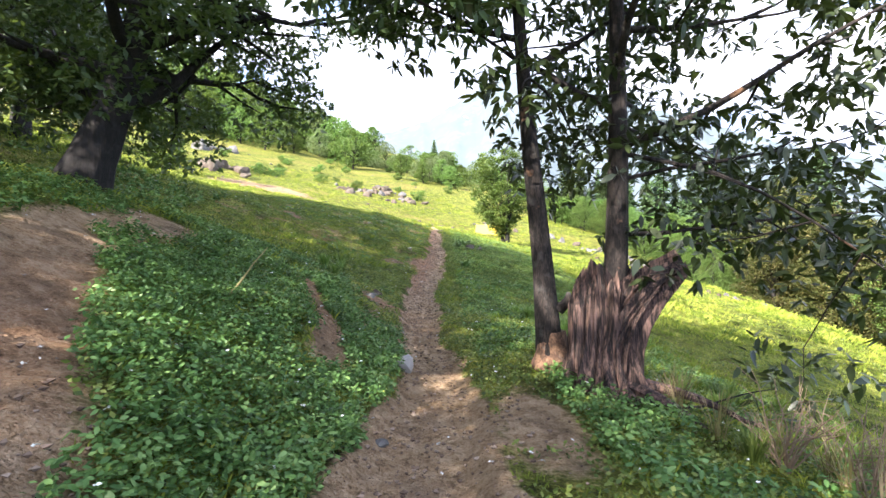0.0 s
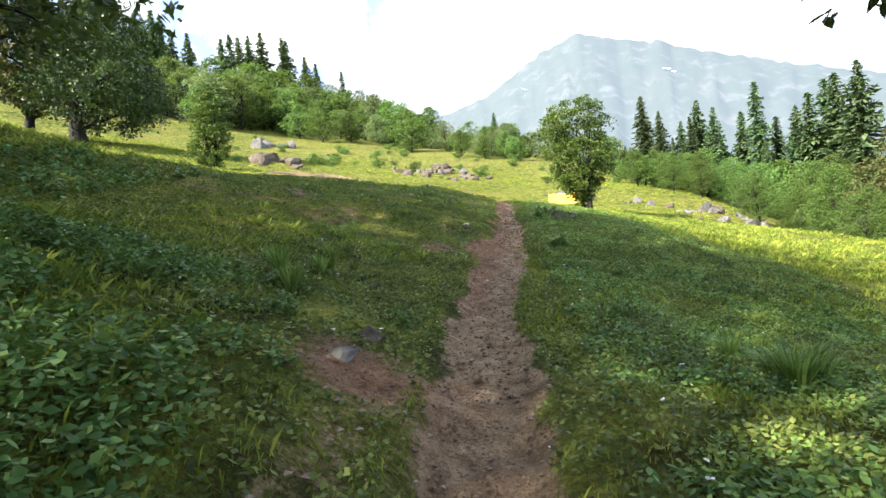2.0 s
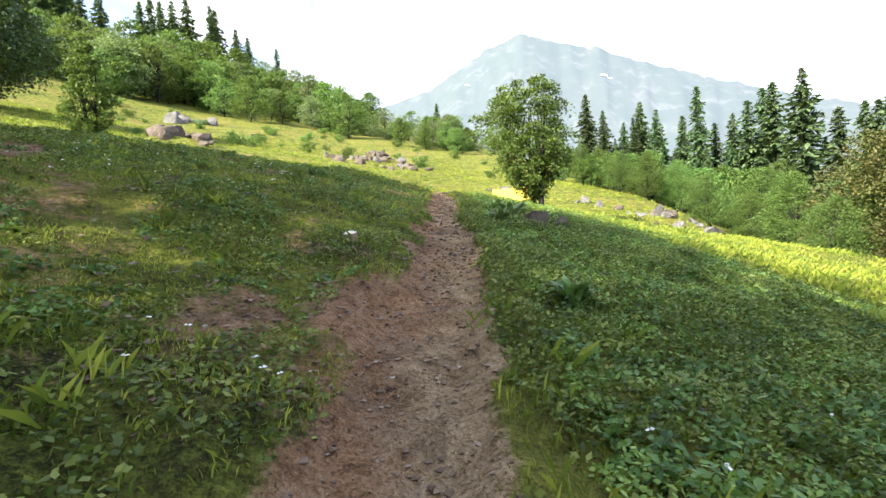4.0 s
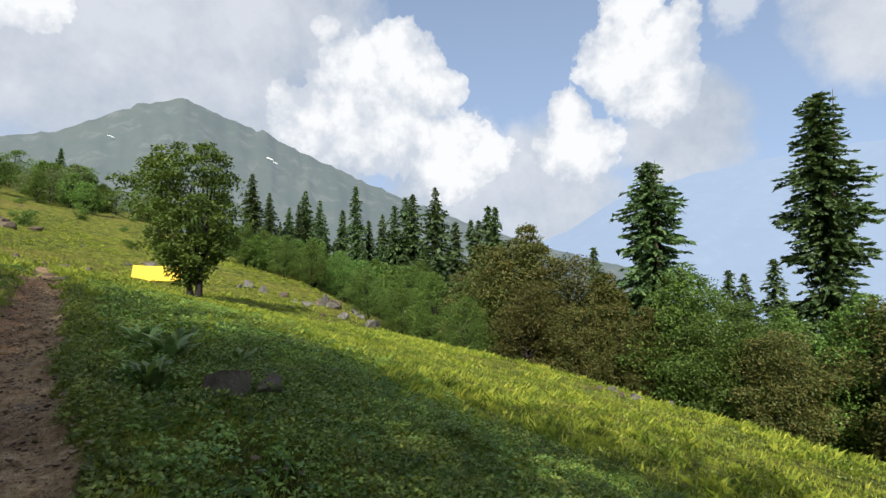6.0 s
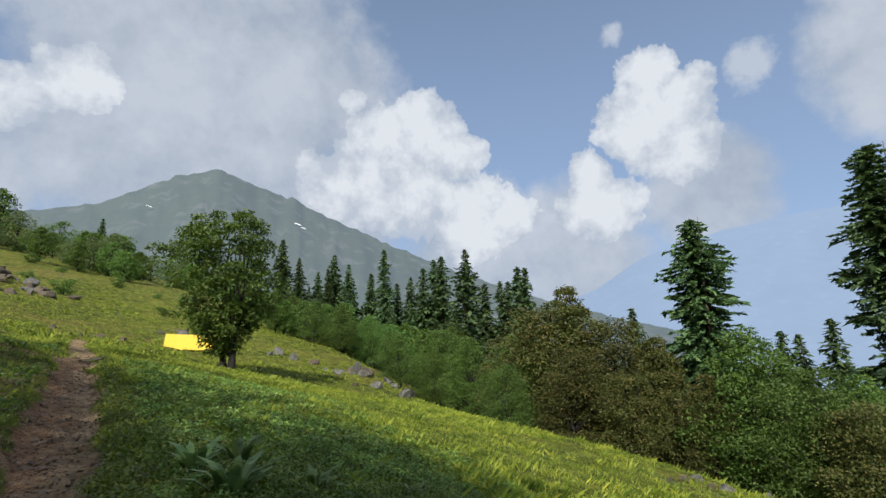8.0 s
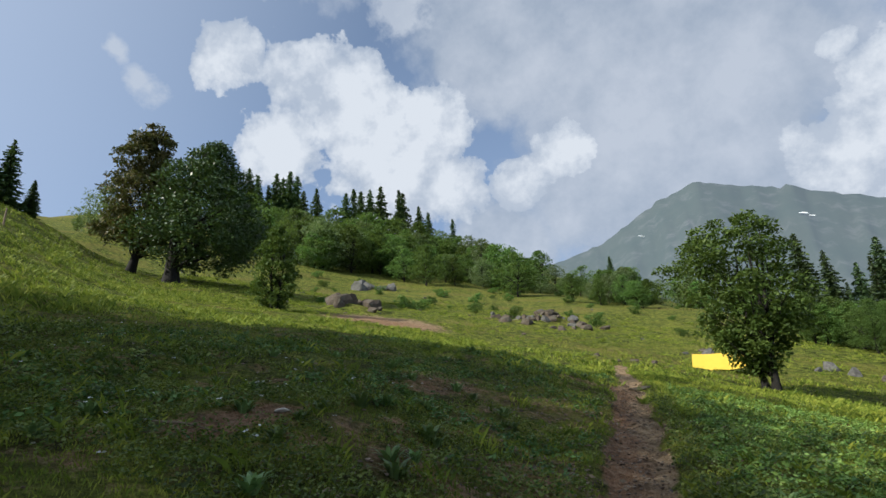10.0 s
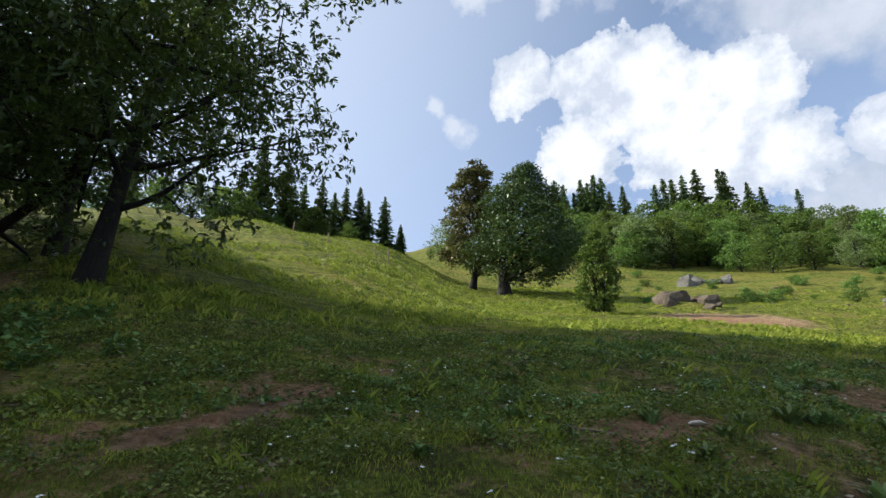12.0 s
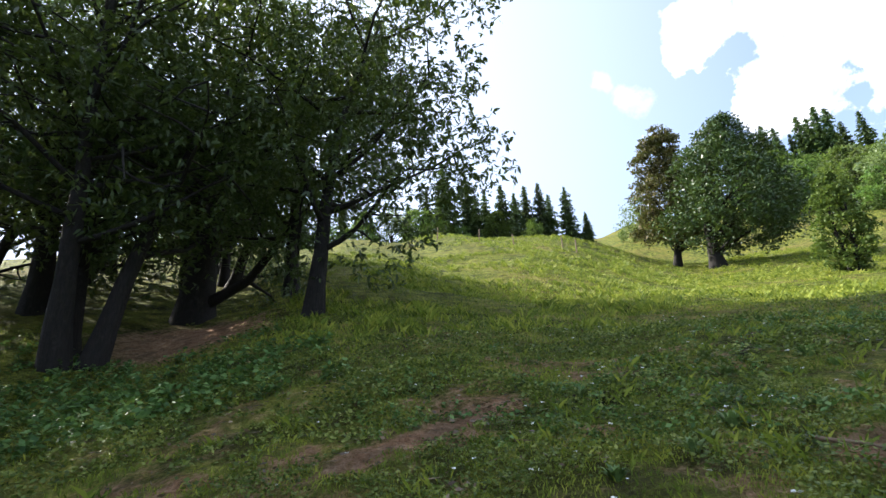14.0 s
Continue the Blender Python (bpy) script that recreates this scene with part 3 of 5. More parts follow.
def broadleaf(name, height, spread, seed, leaf, leaf_size, count, stem=0.18, bole=0.25, lean=(0, 0), bark=None, label="", category="tree",
              squash=1.0, limbs=7, twig_clumps=4, low=0.3, stems=1, long=2.2, bend=0.05, near=False, extra=(), puff=1.0, oval=False):
    """A tree with bole, limbs and a crown of single leaves; it stands at the origin until it is placed."""
    rnd, rng = random.Random(seed), np.random.default_rng(seed)
    base = thing(name, 0, 0, 0, label, category)
    clumps = []
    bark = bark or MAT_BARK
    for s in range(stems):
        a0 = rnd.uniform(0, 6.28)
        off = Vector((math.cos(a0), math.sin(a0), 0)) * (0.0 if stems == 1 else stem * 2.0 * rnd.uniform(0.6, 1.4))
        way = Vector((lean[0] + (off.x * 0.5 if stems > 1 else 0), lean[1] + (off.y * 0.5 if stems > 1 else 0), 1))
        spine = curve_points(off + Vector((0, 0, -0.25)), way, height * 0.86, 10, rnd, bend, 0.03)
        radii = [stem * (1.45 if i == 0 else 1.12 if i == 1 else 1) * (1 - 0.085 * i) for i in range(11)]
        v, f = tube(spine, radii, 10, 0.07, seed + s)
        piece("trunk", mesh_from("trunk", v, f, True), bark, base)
        rest = []
        plan = [(low + (0.95 - low) * (k + 0.5) / limbs, k * 2.4 + rnd.uniform(-0.5, 0.5) + s, None, rnd.uniform(0.15, 0.7)) for k in range(limbs)]
        plan += [(at, radians(a), reach, up) for at, a, reach, up in extra] if s == 0 else []
        for at, a, reach, up in plan:
            i = min(int(at * 10), 9)
            p = spine[i].lerp(spine[i + 1], at * 10 - i)
            given = reach is not None
            reach = reach or spread * (1.0 - 0.55 * max(0, at - 0.4)) * rnd.uniform(0.7, 1.05)
            limb = curve_points(p, Vector((math.cos(a), math.sin(a), up)), reach, 6, rnd, 0.14, 0.03 if up > 0 else -0.02)
            lr = stem * (0.42 - 0.22 * at) * (0.5 if given and stem < 0.2 else 1.0)
            chunks = [tube(limb, [lr * (1 - 0.14 * j) for j in range(7)], 6)]
            for j in range(twig_clumps):
                q = limb[min(6, 2 + (j * 5) // max(1, twig_clumps))]
                w2 = Vector((rnd.gauss(0, 1), rnd.gauss(0, 1), rnd.uniform(-0.5, 0.7)))
                twig = curve_points(q, w2, spread * rnd.uniform(0.2, 0.42), 3, rnd, 0.2)
                chunks.append(tube(twig, [lr * 0.4, lr * 0.3, lr * 0.2, lr * 0.08], 4))
                e = twig[-1]
                clumps.append((e.x, e.y, e.z * squash + (1 - squash) * height * 0.5, puff * spread * rnd.uniform(0.15, 0.3)))
            if near:
                piece("limb", mesh_from("limb", *merge(chunks), True), bark, base)
            else:
                rest += chunks
        tip = spine[-1]
        clumps.append((tip.x, tip.y, tip.z, puff * spread * 0.3))
        if rest:
            piece("branchwork", mesh_from("branchwork", *merge(rest), True), bark, base)
    seats = crown_points(rng, clumps, count)
    if near:
        seats = np.repeat(seats, 5, 0) + rng.normal(0, leaf_size * 0.18, (len(seats) * 5, 3))
    v, f = (oval_leaves if oval else leaves)(seats, leaf_size, rng, long=long)
    piece("crown", mesh_from("crown", v, f), leaf, base)
    return base


def conifer(name, height, seed, label, width=0.19, ragged=0.25, first=0.08, mat=None, fine=1.0, taper=0.6):
    rnd, rng = random.Random(seed), np.random.default_rng(seed)
    base = thing(name, 0, 0, 0, label, "conifer tree")
    spine = curve_points((0, 0, -0.3), (0, 0, 1), height + 0.3, 8, rnd, 0.012, 0.02)
    r0 = height * 0.014
    v, f = tube(spine, [r0 * (1.3 if i == 0 else 1) * (1 - 0.12 * i) for i in range(9)], 8)
    piece("trunk", mesh_from("trunk", v, f, True), MAT_CONIFER_BARK, base)
    seats, ways, sizes = [], [], []
    boughs = int(height * 17 * fine)
    for lv in range(boughs):
        u = min(first + (1 - first) * ((lv + rnd.random()) / boughs) ** 1.05, 0.995)
        reach = height * width * ((1 - u) ** taper + 0.03) * (1 + ragged * lumps(u * height, seed, 1.1, seed)) * rnd.uniform(0.55, 1.15)
        if u < first + 0.12:
            reach *= 0.7
        a = lv * 2.399 + rnd.gauss(0, 0.4)
        steps = max(4, int(reach * 7.5 * fine))
        for s in range(steps):
            q = (s + 0.7) / steps
            seats.append((math.cos(a) * reach * q, math.sin(a) * reach * q, u * height - 0.42 * reach * q + 0.16 * reach * q * q))
            ways.append(a + rnd.gauss(0, 0.6))
            sizes.append((0.34 + 0.10 * reach) * rnd.uniform(0.6, 1.35) / fine ** 0.75)
    seats, ways, sizes = np.array(seats), np.array(ways), np.array(sizes)
    k = len(seats)
    drop = rng.normal(-0.2, 0.4, k)
    d = np.c_[np.cos(ways) * np.cos(drop), np.sin(ways) * np.cos(drop), np.sin(drop)]
    roll = rng.normal(0, 0.6, k)
    s = np.c_[-np.sin(ways), np.cos(ways), np.zeros(k)] * np.cos(roll)[:, None] + np.c_[np.zeros(k), np.zeros(k), np.ones(k)] * np.sin(roll)[:, None]
    ln, w = sizes[:, None], sizes[:, None] * 0.42
    verts = np.stack([seats - d * ln * 0.4, seats + s * w, seats + d * ln, seats - s * w], 1).reshape(-1, 3)
    i = np.arange(k)[:, None] * 4
    faces = np.concatenate([np.c_[i, i + 1, i + 2], np.c_[i, i + 2, i + 3]])
    piece("crown", mesh_from("crown", verts, faces), mat or MAT_NEEDLE, base)
    return base


def place(ob, x, y, turn=0.0, size=1.0, sink=0.05, tilt=0.0):
    """Sets the first of a kind in its place."""
    ob.matrix_basis = pose(x, y, ground_z(x, y) - sink, tilt, 0, turn) @ Matrix.Diagonal((size, size, size, 1))
    return ob


def more(ob, x, y, turn=0.0, size=1.0, sink=0.05, tilt=0.0):
    c = copy_thing(ob, pose(x, y, ground_z(x, y) - sink, tilt, 0, turn))
    c.scale = (size, size, size)
    return c


def rock_mesh(name, size, seed, detail=2, flat=0.7):
    bm = bmesh.new()
    bmesh.ops.create_icosphere(bm, subdivisions=detail, radius=1.0)
    rnd = random.Random(seed)
    cuts = [(Vector((rnd.gauss(0, 1), rnd.gauss(0, 1), rnd.gauss(0, 1))).normalized(), rnd.uniform(0.35, 0.75)) for _ in range(17)]
    for v in bm.verts:
        for nrm, lim in cuts:
            over = v.co.dot(nrm) - lim
            if over > 0:
                v.co -= nrm * over
        v.co *= 1 + 0.22 * noise.noise(v.co * 2.6 + Vector((seed, 0, 0)))
        v.co = Vector((v.co.x * size[0], v.co.y * size[1], v.co.z * size[2] * flat))
    me = bpy.data.meshes.new(name)
    bm.to_mesh(me)
    bm.free()
    return me


def rock(name, x, y, size, seed, mat, label, category="rock", group="", turn=0.0, sink=0.3):
    ob = piece(name, rock_mesh(name, size, seed), mat)
    ob.matrix_basis = pose(x, y, ground_z(x, y) - size[2] * sink + size[2] * 0.35, 0, 0, turn)
    return tagged(ob, label, category, group)


# ---- ground sheet ----
def spaced(near, far_to, first, grow):
    """Grid lines: even up to near, then ever wider."""
    out, gap = list(np.arange(0, near, first)), first
    while out[-1] < far_to:
        gap *= grow
        out.append(out[-1] + gap)
    return np.array(out)


gx = np.concatenate([-spaced(3.2, 1500, 0.055, 1.055)[::-1], spaced(3.2, 1500, 0.055, 1.055)[1:]])
gy = np.concatenate([-spaced(2, 900, 0.12, 1.10)[1:][::-1], spaced(19, 2600, 0.06, 1.035)])
XX, YY = np.meshgrid(gx, gy)
ZZ = land(XX, YY)
nx, ny = len(gx), len(gy)
idx = np.arange(nx * ny).reshape(ny, nx)
quads = np.stack([idx[:-1, :-1], idx[:-1, 1:], idx[1:, 1:], idx[1:, :-1]], -1).reshape(-1, 4)
ground_me = mesh_from("ground", np.stack([XX, YY, ZZ], -1).reshape(-1, 3), quads, True)
soil_bare, soil_red = bare_soil(XX.ravel(), YY.ravel())
for key, values in (("bare", soil_bare), ("red", soil_red)):
    ground_me.attributes.new(key, "FLOAT", "POINT").data.foreach_set("value", values.astype(np.float32))
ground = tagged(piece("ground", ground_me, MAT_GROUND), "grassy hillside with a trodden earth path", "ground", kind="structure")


# ---- far mountains ----
def ridge(name, dist, stops, depth, mat, label, seed, foot=-150, cols=160, rows=26):
    """A mountain side: its crest runs through (degrees left, degrees up) as seen from the meadow."""
    stops = sorted(stops)
    az = np.linspace(stops[0][0], stops[-1][0], cols)
    top = np.interp(az, [s[0] for s in stops], [s[1] for s in stops])
    top = np.convolve(np.pad(top, 2, mode="edge"), np.ones(5) / 5, mode="valid")
    verts = []
    for j in range(rows):
        u = j / (rows - 1)
        r = dist - depth * (1 - u)
        a = np.radians(az)
        crest_z = dist * np.tan(np.radians(top))
        z = foot + (crest_z - foot) * u ** 1.15
        wob = lumps(az * 3 + seed, np.full(cols, u * 5), 1.7, seed) * 0.025 + lumps(az * 2 + u * 9, np.full(cols, u * 16 + seed), 1.3, seed + 1) * 0.012
        rr = r * (1 + wob * (1 - 0.6 * u))
        z = z + dist * 0.0025 * lumps(az * 14, np.full(cols, u * 11), 1.0, seed + 2)
        verts.append(np.stack([-np.sin(a) * rr, np.cos(a) * rr, z], -1))
    i = np.arange(cols * rows).reshape(rows, cols)
    faces = np.stack([i[:-1, :-1], i[:-1, 1:], i[1:, 1:], i[1:, :-1]], -1).reshape(-1, 4)
    ob = piece(name, mesh_from(name, np.concatenate(verts), faces, True), mat)
    return tagged(ob, label, "mountain", kind="structure")


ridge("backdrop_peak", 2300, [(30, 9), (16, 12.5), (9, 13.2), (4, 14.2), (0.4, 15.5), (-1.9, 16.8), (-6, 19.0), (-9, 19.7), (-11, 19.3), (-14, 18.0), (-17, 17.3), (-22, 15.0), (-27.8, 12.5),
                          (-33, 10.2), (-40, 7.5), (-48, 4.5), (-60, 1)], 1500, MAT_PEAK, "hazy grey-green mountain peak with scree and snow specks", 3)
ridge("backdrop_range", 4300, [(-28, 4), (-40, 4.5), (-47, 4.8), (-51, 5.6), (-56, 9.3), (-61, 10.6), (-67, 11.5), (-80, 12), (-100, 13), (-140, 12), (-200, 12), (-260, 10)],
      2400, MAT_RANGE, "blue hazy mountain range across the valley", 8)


def snow_patch(az, el, crest_el, size, seed):
    """A snow field that lies on the peak's flank."""
    top, u = 2300 * math.tan(radians(crest_el)), 0.5
    for _ in range(60):
        slope = (-150 + (top + 150) * u ** 1.15) / (2300 - 1500 * (1 - u))
        u += 0.2 * (math.tan(radians(el)) - slope)
    r, z = 2300 - 1500 * (1 - u), -150 + (top + 150) * u ** 1.15
    rr = random.Random(seed)
    bm = bmesh.new()
    bmesh.ops.create_icosphere(bm, subdivisions=2, radius=1.0)
    for v in bm.verts:
        v.co *= 1 + 0.5 * noise.noise(v.co * 2 + Vector((seed, 0, 0)))
        v.co = Vector((v.co.x * size, v.co.y * size * 0.3, v.co.z * size * 0.22 - 0.4 * v.co.x * size * 0.8))
    ob = part("snow_patch", bm, MAT_SNOW)
    a = radians(az)
    ob.matrix_basis = pose(-math.sin(a) * (r - 30), math.cos(a) * (r - 30), z, 0, 0, az)
    tagged(ob, "small white snow field on the mountain flank", "snow", kind="structure")


snow_patch(-17.7, 14.4, 17.1, 14, 2)
snow_patch(-18.3, 14.0, 17.0, 9, 5)
snow_patch(-3.0, 15.2, 17.3, 10, 7)


# ---- trees near the path ----
stump_x, stump_y = 1.42, 4.5
a_tree = broadleaf("tree", 7.4, 2.7, 11, MAT_LEAF_SILHOUETTE, 0.125, 2900, stem=0.118, lean=(-0.02, 0.02), bark=MAT_BARK_PEEL, limbs=10, twig_clumps=5, low=0.48, bend=0.02, near=True, puff=0.85,
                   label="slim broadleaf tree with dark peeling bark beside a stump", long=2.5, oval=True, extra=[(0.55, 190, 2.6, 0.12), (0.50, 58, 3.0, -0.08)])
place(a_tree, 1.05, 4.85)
b_tree = broadleaf("tree", 7.2, 3.0, 12, MAT_LEAF_SILHOUETTE, 0.125, 3100, stem=0.135, lean=(0.045, 0.03), bark=MAT_BARK_PEEL, limbs=10, twig_clumps=5, low=0.38, bend=0.025, near=True, puff=0.85,
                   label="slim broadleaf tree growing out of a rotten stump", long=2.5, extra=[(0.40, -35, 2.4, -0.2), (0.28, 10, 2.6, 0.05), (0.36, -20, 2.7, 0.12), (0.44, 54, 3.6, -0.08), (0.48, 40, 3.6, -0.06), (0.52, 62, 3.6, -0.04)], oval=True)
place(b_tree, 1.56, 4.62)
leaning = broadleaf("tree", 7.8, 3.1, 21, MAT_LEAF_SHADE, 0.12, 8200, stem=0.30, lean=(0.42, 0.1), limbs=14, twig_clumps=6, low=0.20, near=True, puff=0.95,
                    label="leaning broadleaf tree with a thick shade-darkened trunk on the slope", extra=[(0.36, 10, 2.0, 0.1), (0.3, 200, 3.2, 0.1), (0.35, 100, 3.0, 0.1), (0.25, 150, 3.0, 0.05), (0.3, 60, 2.2, 0.1)])
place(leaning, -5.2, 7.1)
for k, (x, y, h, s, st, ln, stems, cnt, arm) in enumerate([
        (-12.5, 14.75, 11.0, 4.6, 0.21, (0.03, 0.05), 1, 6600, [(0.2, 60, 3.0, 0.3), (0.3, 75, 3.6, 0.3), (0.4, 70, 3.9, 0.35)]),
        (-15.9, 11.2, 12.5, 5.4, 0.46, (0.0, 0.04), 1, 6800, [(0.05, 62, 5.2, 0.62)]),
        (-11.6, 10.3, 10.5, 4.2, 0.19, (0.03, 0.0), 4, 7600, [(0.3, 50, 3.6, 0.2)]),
        # From (-9.3, 7.2) to (-5.8, -5.2): trunks out of view, added for their shade.
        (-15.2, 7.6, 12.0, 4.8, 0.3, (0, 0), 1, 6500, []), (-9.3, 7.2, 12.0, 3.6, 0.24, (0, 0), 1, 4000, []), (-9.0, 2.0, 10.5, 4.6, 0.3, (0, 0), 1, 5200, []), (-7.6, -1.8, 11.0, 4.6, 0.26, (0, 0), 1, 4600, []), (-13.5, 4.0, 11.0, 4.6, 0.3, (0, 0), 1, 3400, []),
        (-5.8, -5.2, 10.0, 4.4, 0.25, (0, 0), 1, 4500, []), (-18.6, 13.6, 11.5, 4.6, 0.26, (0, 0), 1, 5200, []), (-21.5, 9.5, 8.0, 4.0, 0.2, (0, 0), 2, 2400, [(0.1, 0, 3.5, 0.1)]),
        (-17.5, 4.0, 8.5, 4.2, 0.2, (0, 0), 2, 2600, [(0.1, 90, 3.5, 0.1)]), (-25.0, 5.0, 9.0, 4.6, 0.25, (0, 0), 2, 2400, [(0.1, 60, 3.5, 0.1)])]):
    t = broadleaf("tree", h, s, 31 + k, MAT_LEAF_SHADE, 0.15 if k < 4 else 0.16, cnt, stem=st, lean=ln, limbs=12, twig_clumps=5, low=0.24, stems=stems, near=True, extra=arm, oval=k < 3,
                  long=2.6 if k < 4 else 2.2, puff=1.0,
                  label="shady broadleaf tree with bark darkened for crown shade on the slope" if stems == 1 else "shady broadleaf tree with several stems darkened for crown shade")
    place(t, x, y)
# Mostly hidden copies, added to cast shade on the grove floor and slope.
for x, y, turn in [(-20.5, 5.5, 40), (-24.0, 0.5, 200), (-20.0, -2.0, 290), (-23.0, 10.0, 70), (-27.0, 8.6, 130), (-31.0, 8.4, 250), (-34.5, 5.2, 15), (-39.0, 4.0, 300), (-43.0, 1.8, 170)]:
    more(t, x, y, turn, 1.0, 0.1)


# ---- trees on the far slope and in the wood ----
def crown_tree(name, height, shape, seed, leaf, leaf_size, clumps, per, stem=0.2, stems=1, lean=(0.0, 0.0), puff=0.3, label="", category="tree", bark=None, long=2.0, hang=0.25, side=(0.0, 0.0)):
    """A tree whose crown is built of leafy clumps inside a turned outline: shape lists (height share, radius); side shifts the crown's middle."""
    rnd, rng = random.Random(seed), np.random.default_rng(seed)
    base = thing(name, 0, 0, 0, label, category)
    bark = bark or MAT_BARK
    us, rs = [p[0] for p in shape], [p[1] for p in shape]
    widest = max(rs)
    spines = []
    for s in range(stems):
        a0 = 6.283 * s / stems + rnd.uniform(0, 1)
        off = Vector((math.cos(a0), math.sin(a0), 0)) * (0.0 if stems == 1 else stem * 1.6)
        spine = curve_points(off + Vector((0, 0, -0.3)), Vector((lean[0] + off.x * 0.35, lean[1] + off.y * 0.35, 1)), height * 0.9, 9, rnd, 0.05, 0.04)
        v, f = tube(spine, [stem * (1.5 if i == 0 else 1.1 if i == 1 else 1) * (1 - 0.1 * i) for i in range(10)], 9, 0.08, seed + s)
        piece("trunk", mesh_from("trunk", v, f, True), bark, base)
        spines.append(spine)
    grid = np.linspace(us[0], us[-1], 60)
    weight = np.interp(grid, us, rs) + 0.12 * widest
    pick = rng.choice(60, clumps, p=weight / weight.sum())
    cu = grid[pick] + rng.uniform(-0.008, 0.008, clumps)
    ca = np.arange(clumps) * 2.399 + rng.normal(0, 0.5, clumps)
    cr = widest * puff * rng.uniform(0.6, 1.25, clumps) * (0.55 + 0.45 * np.interp(cu, us, rs) / widest)
    rad = np.maximum(np.interp(cu, us, rs) * (1 + 0.20 * np.sin(2 * ca + seed) + 0.15 * np.sin(3 * ca + cu * 9) + rng.normal(0, 0.12, clumps)) - cr * 0.6, 0) * rng.uniform(0.35, 1.0, clumps) ** 0.5
    mid_x, mid_y = side[0] + lean[0] * height * cu, side[1] + lean[1] * height * cu
    centre = np.c_[mid_x + rad * np.cos(ca), mid_y + rad * np.sin(ca), cu * height - cr * 0.3]
    rest = []
    for k in range(0, clumps, max(1, clumps // 26)):
        spine = spines[k % stems]
        u = max(0.12, cu[k] * 0.72)
        p = spine[min(9, int(u * 9))]
        q = Vector(centre[k])
        mid = p.lerp(q, 0.5) + Vector((rnd.gauss(0, 0.1), rnd.gauss(0, 0.1), 0.04)) * widest * 0.5
        rest.append(tube([p, p.lerp(mid, 0.5), mid, q], [stem * 0.36, stem * 0.28, stem * 0.2, stem * 0.06], 5))
    piece("branchwork", mesh_from("branchwork", *merge(rest), True), bark, base)
    which = np.repeat(np.arange(clumps), per)
    d = rng.normal(size=(len(which), 3))
    d[:, 2] = np.abs(d[:, 2]) * np.where(rng.random(len(which)) < 0.8, 1, -1)
    d /= np.linalg.norm(d, axis=1)[:, None]
    seats = centre[which] + d * (cr[which] * rng.uniform(0.68, 1.12, len(which)))[:, None] * np.array([1, 1, 0.72])
    piece("crown", mesh_from("crown", *leaves(seats, leaf_size, rng, droop=hang, long=long)), leaf, base)
    return base


walnut = crown_tree("tree", 7.7, [(0.12, 0.7), (0.2, 1.3), (0.35, 2.0), (0.6, 2.9), (0.8, 2.7), (0.93, 1.8), (1.0, 0.8)], 54, MAT_LEAF_WALNUT, 0.19, 150, 130, 0.15, 3, (-0.02, 0), 0.22,
                    "round bushy walnut tree alone on the meadow", side=(-0.35, 0.1))
place(walnut, 5.1, 40.2)
big_a = crown_tree("tree", 17.6, [(0.15, 4.0), (0.2, 6.2), (0.34, 7.6), (0.55, 6.6), (0.75, 4.4), (0.92, 2.4), (1.0, 1.0)], 61, MAT_LEAF_SILHOUETTE, 0.40, 380, 80, 0.75, 1, (0.06, 0.04), 0.22,
                   "large broadleaf tree with shade-darkened leaves and low sweeping boughs on the open slope", side=(1.9, 1.9))
place(big_a, -47.6, 56.3)
big_b = crown_tree("tree", 19.4, [(0.14, 2.3), (0.25, 3.5), (0.45, 3.9), (0.7, 3.2), (0.86, 2.2), (0.96, 1.1), (1.0, 0.4)], 62, MAT_LEAF_BROWN, 0.38, 280, 80, 0.42, 1, (0.05, 0.04), 0.24,
                   "tall conical rust-tinged tree with a leaning trunk on the open slope", side=(0.1, -0.1))
place(big_b, -53.0, 55.3)
small = crown_tree("tree", 7.1, [(0.03, 1.0), (0.15, 1.5), (0.4, 1.7), (0.7, 1.5), (0.9, 0.9), (1.0, 0.35)], 63, MAT_LEAF_WALNUT, 0.24, 130, 60, 0.14, 2, (0.02, 0), 0.27, "small bushy tree in leaf to the ground on the open slope")
place(small, -26.5, 47.9)

ROUND = [(0.12, 0.24), (0.3, 0.38), (0.55, 0.43), (0.8, 0.33), (1.0, 0.08)]
EGG = [(0.17, 0.15), (0.30, 0.30), (0.5, 0.35), (0.75, 0.25), (0.92, 0.13), (1.0, 0.04)]


def outline(shape, h, w=1.0):
    return [(u, r * h * w) for u, r in shape]


kinds = [crown_tree("tree", 10, outline(shape, 10, w), 71 + k, mat, 0.46, 46, 80, 0.2, 1, (0.02, 0.01), puff, label) for k, (shape, w, mat, puff, label) in enumerate([
    (ROUND, 1.0, MAT_LEAF_BRIGHT, 0.40, "bright green broadleaf tree on the hillside"), (ROUND, 1.15, MAT_LEAF_BRIGHT, 0.37, "bright green round broadleaf tree on the slope"),
    (ROUND, 1.1, MAT_LEAF_GREY, 0.42, "grey-green willow-like broadleaf tree on the slope"), (EGG, 1.0, MAT_LEAF_WALNUT, 0.4, "green broadleaf tree in the wood"),
    (ROUND, 0.95, MAT_LEAF_WALNUT, 0.37, "dark green round-headed broadleaf tree in the wood")])]
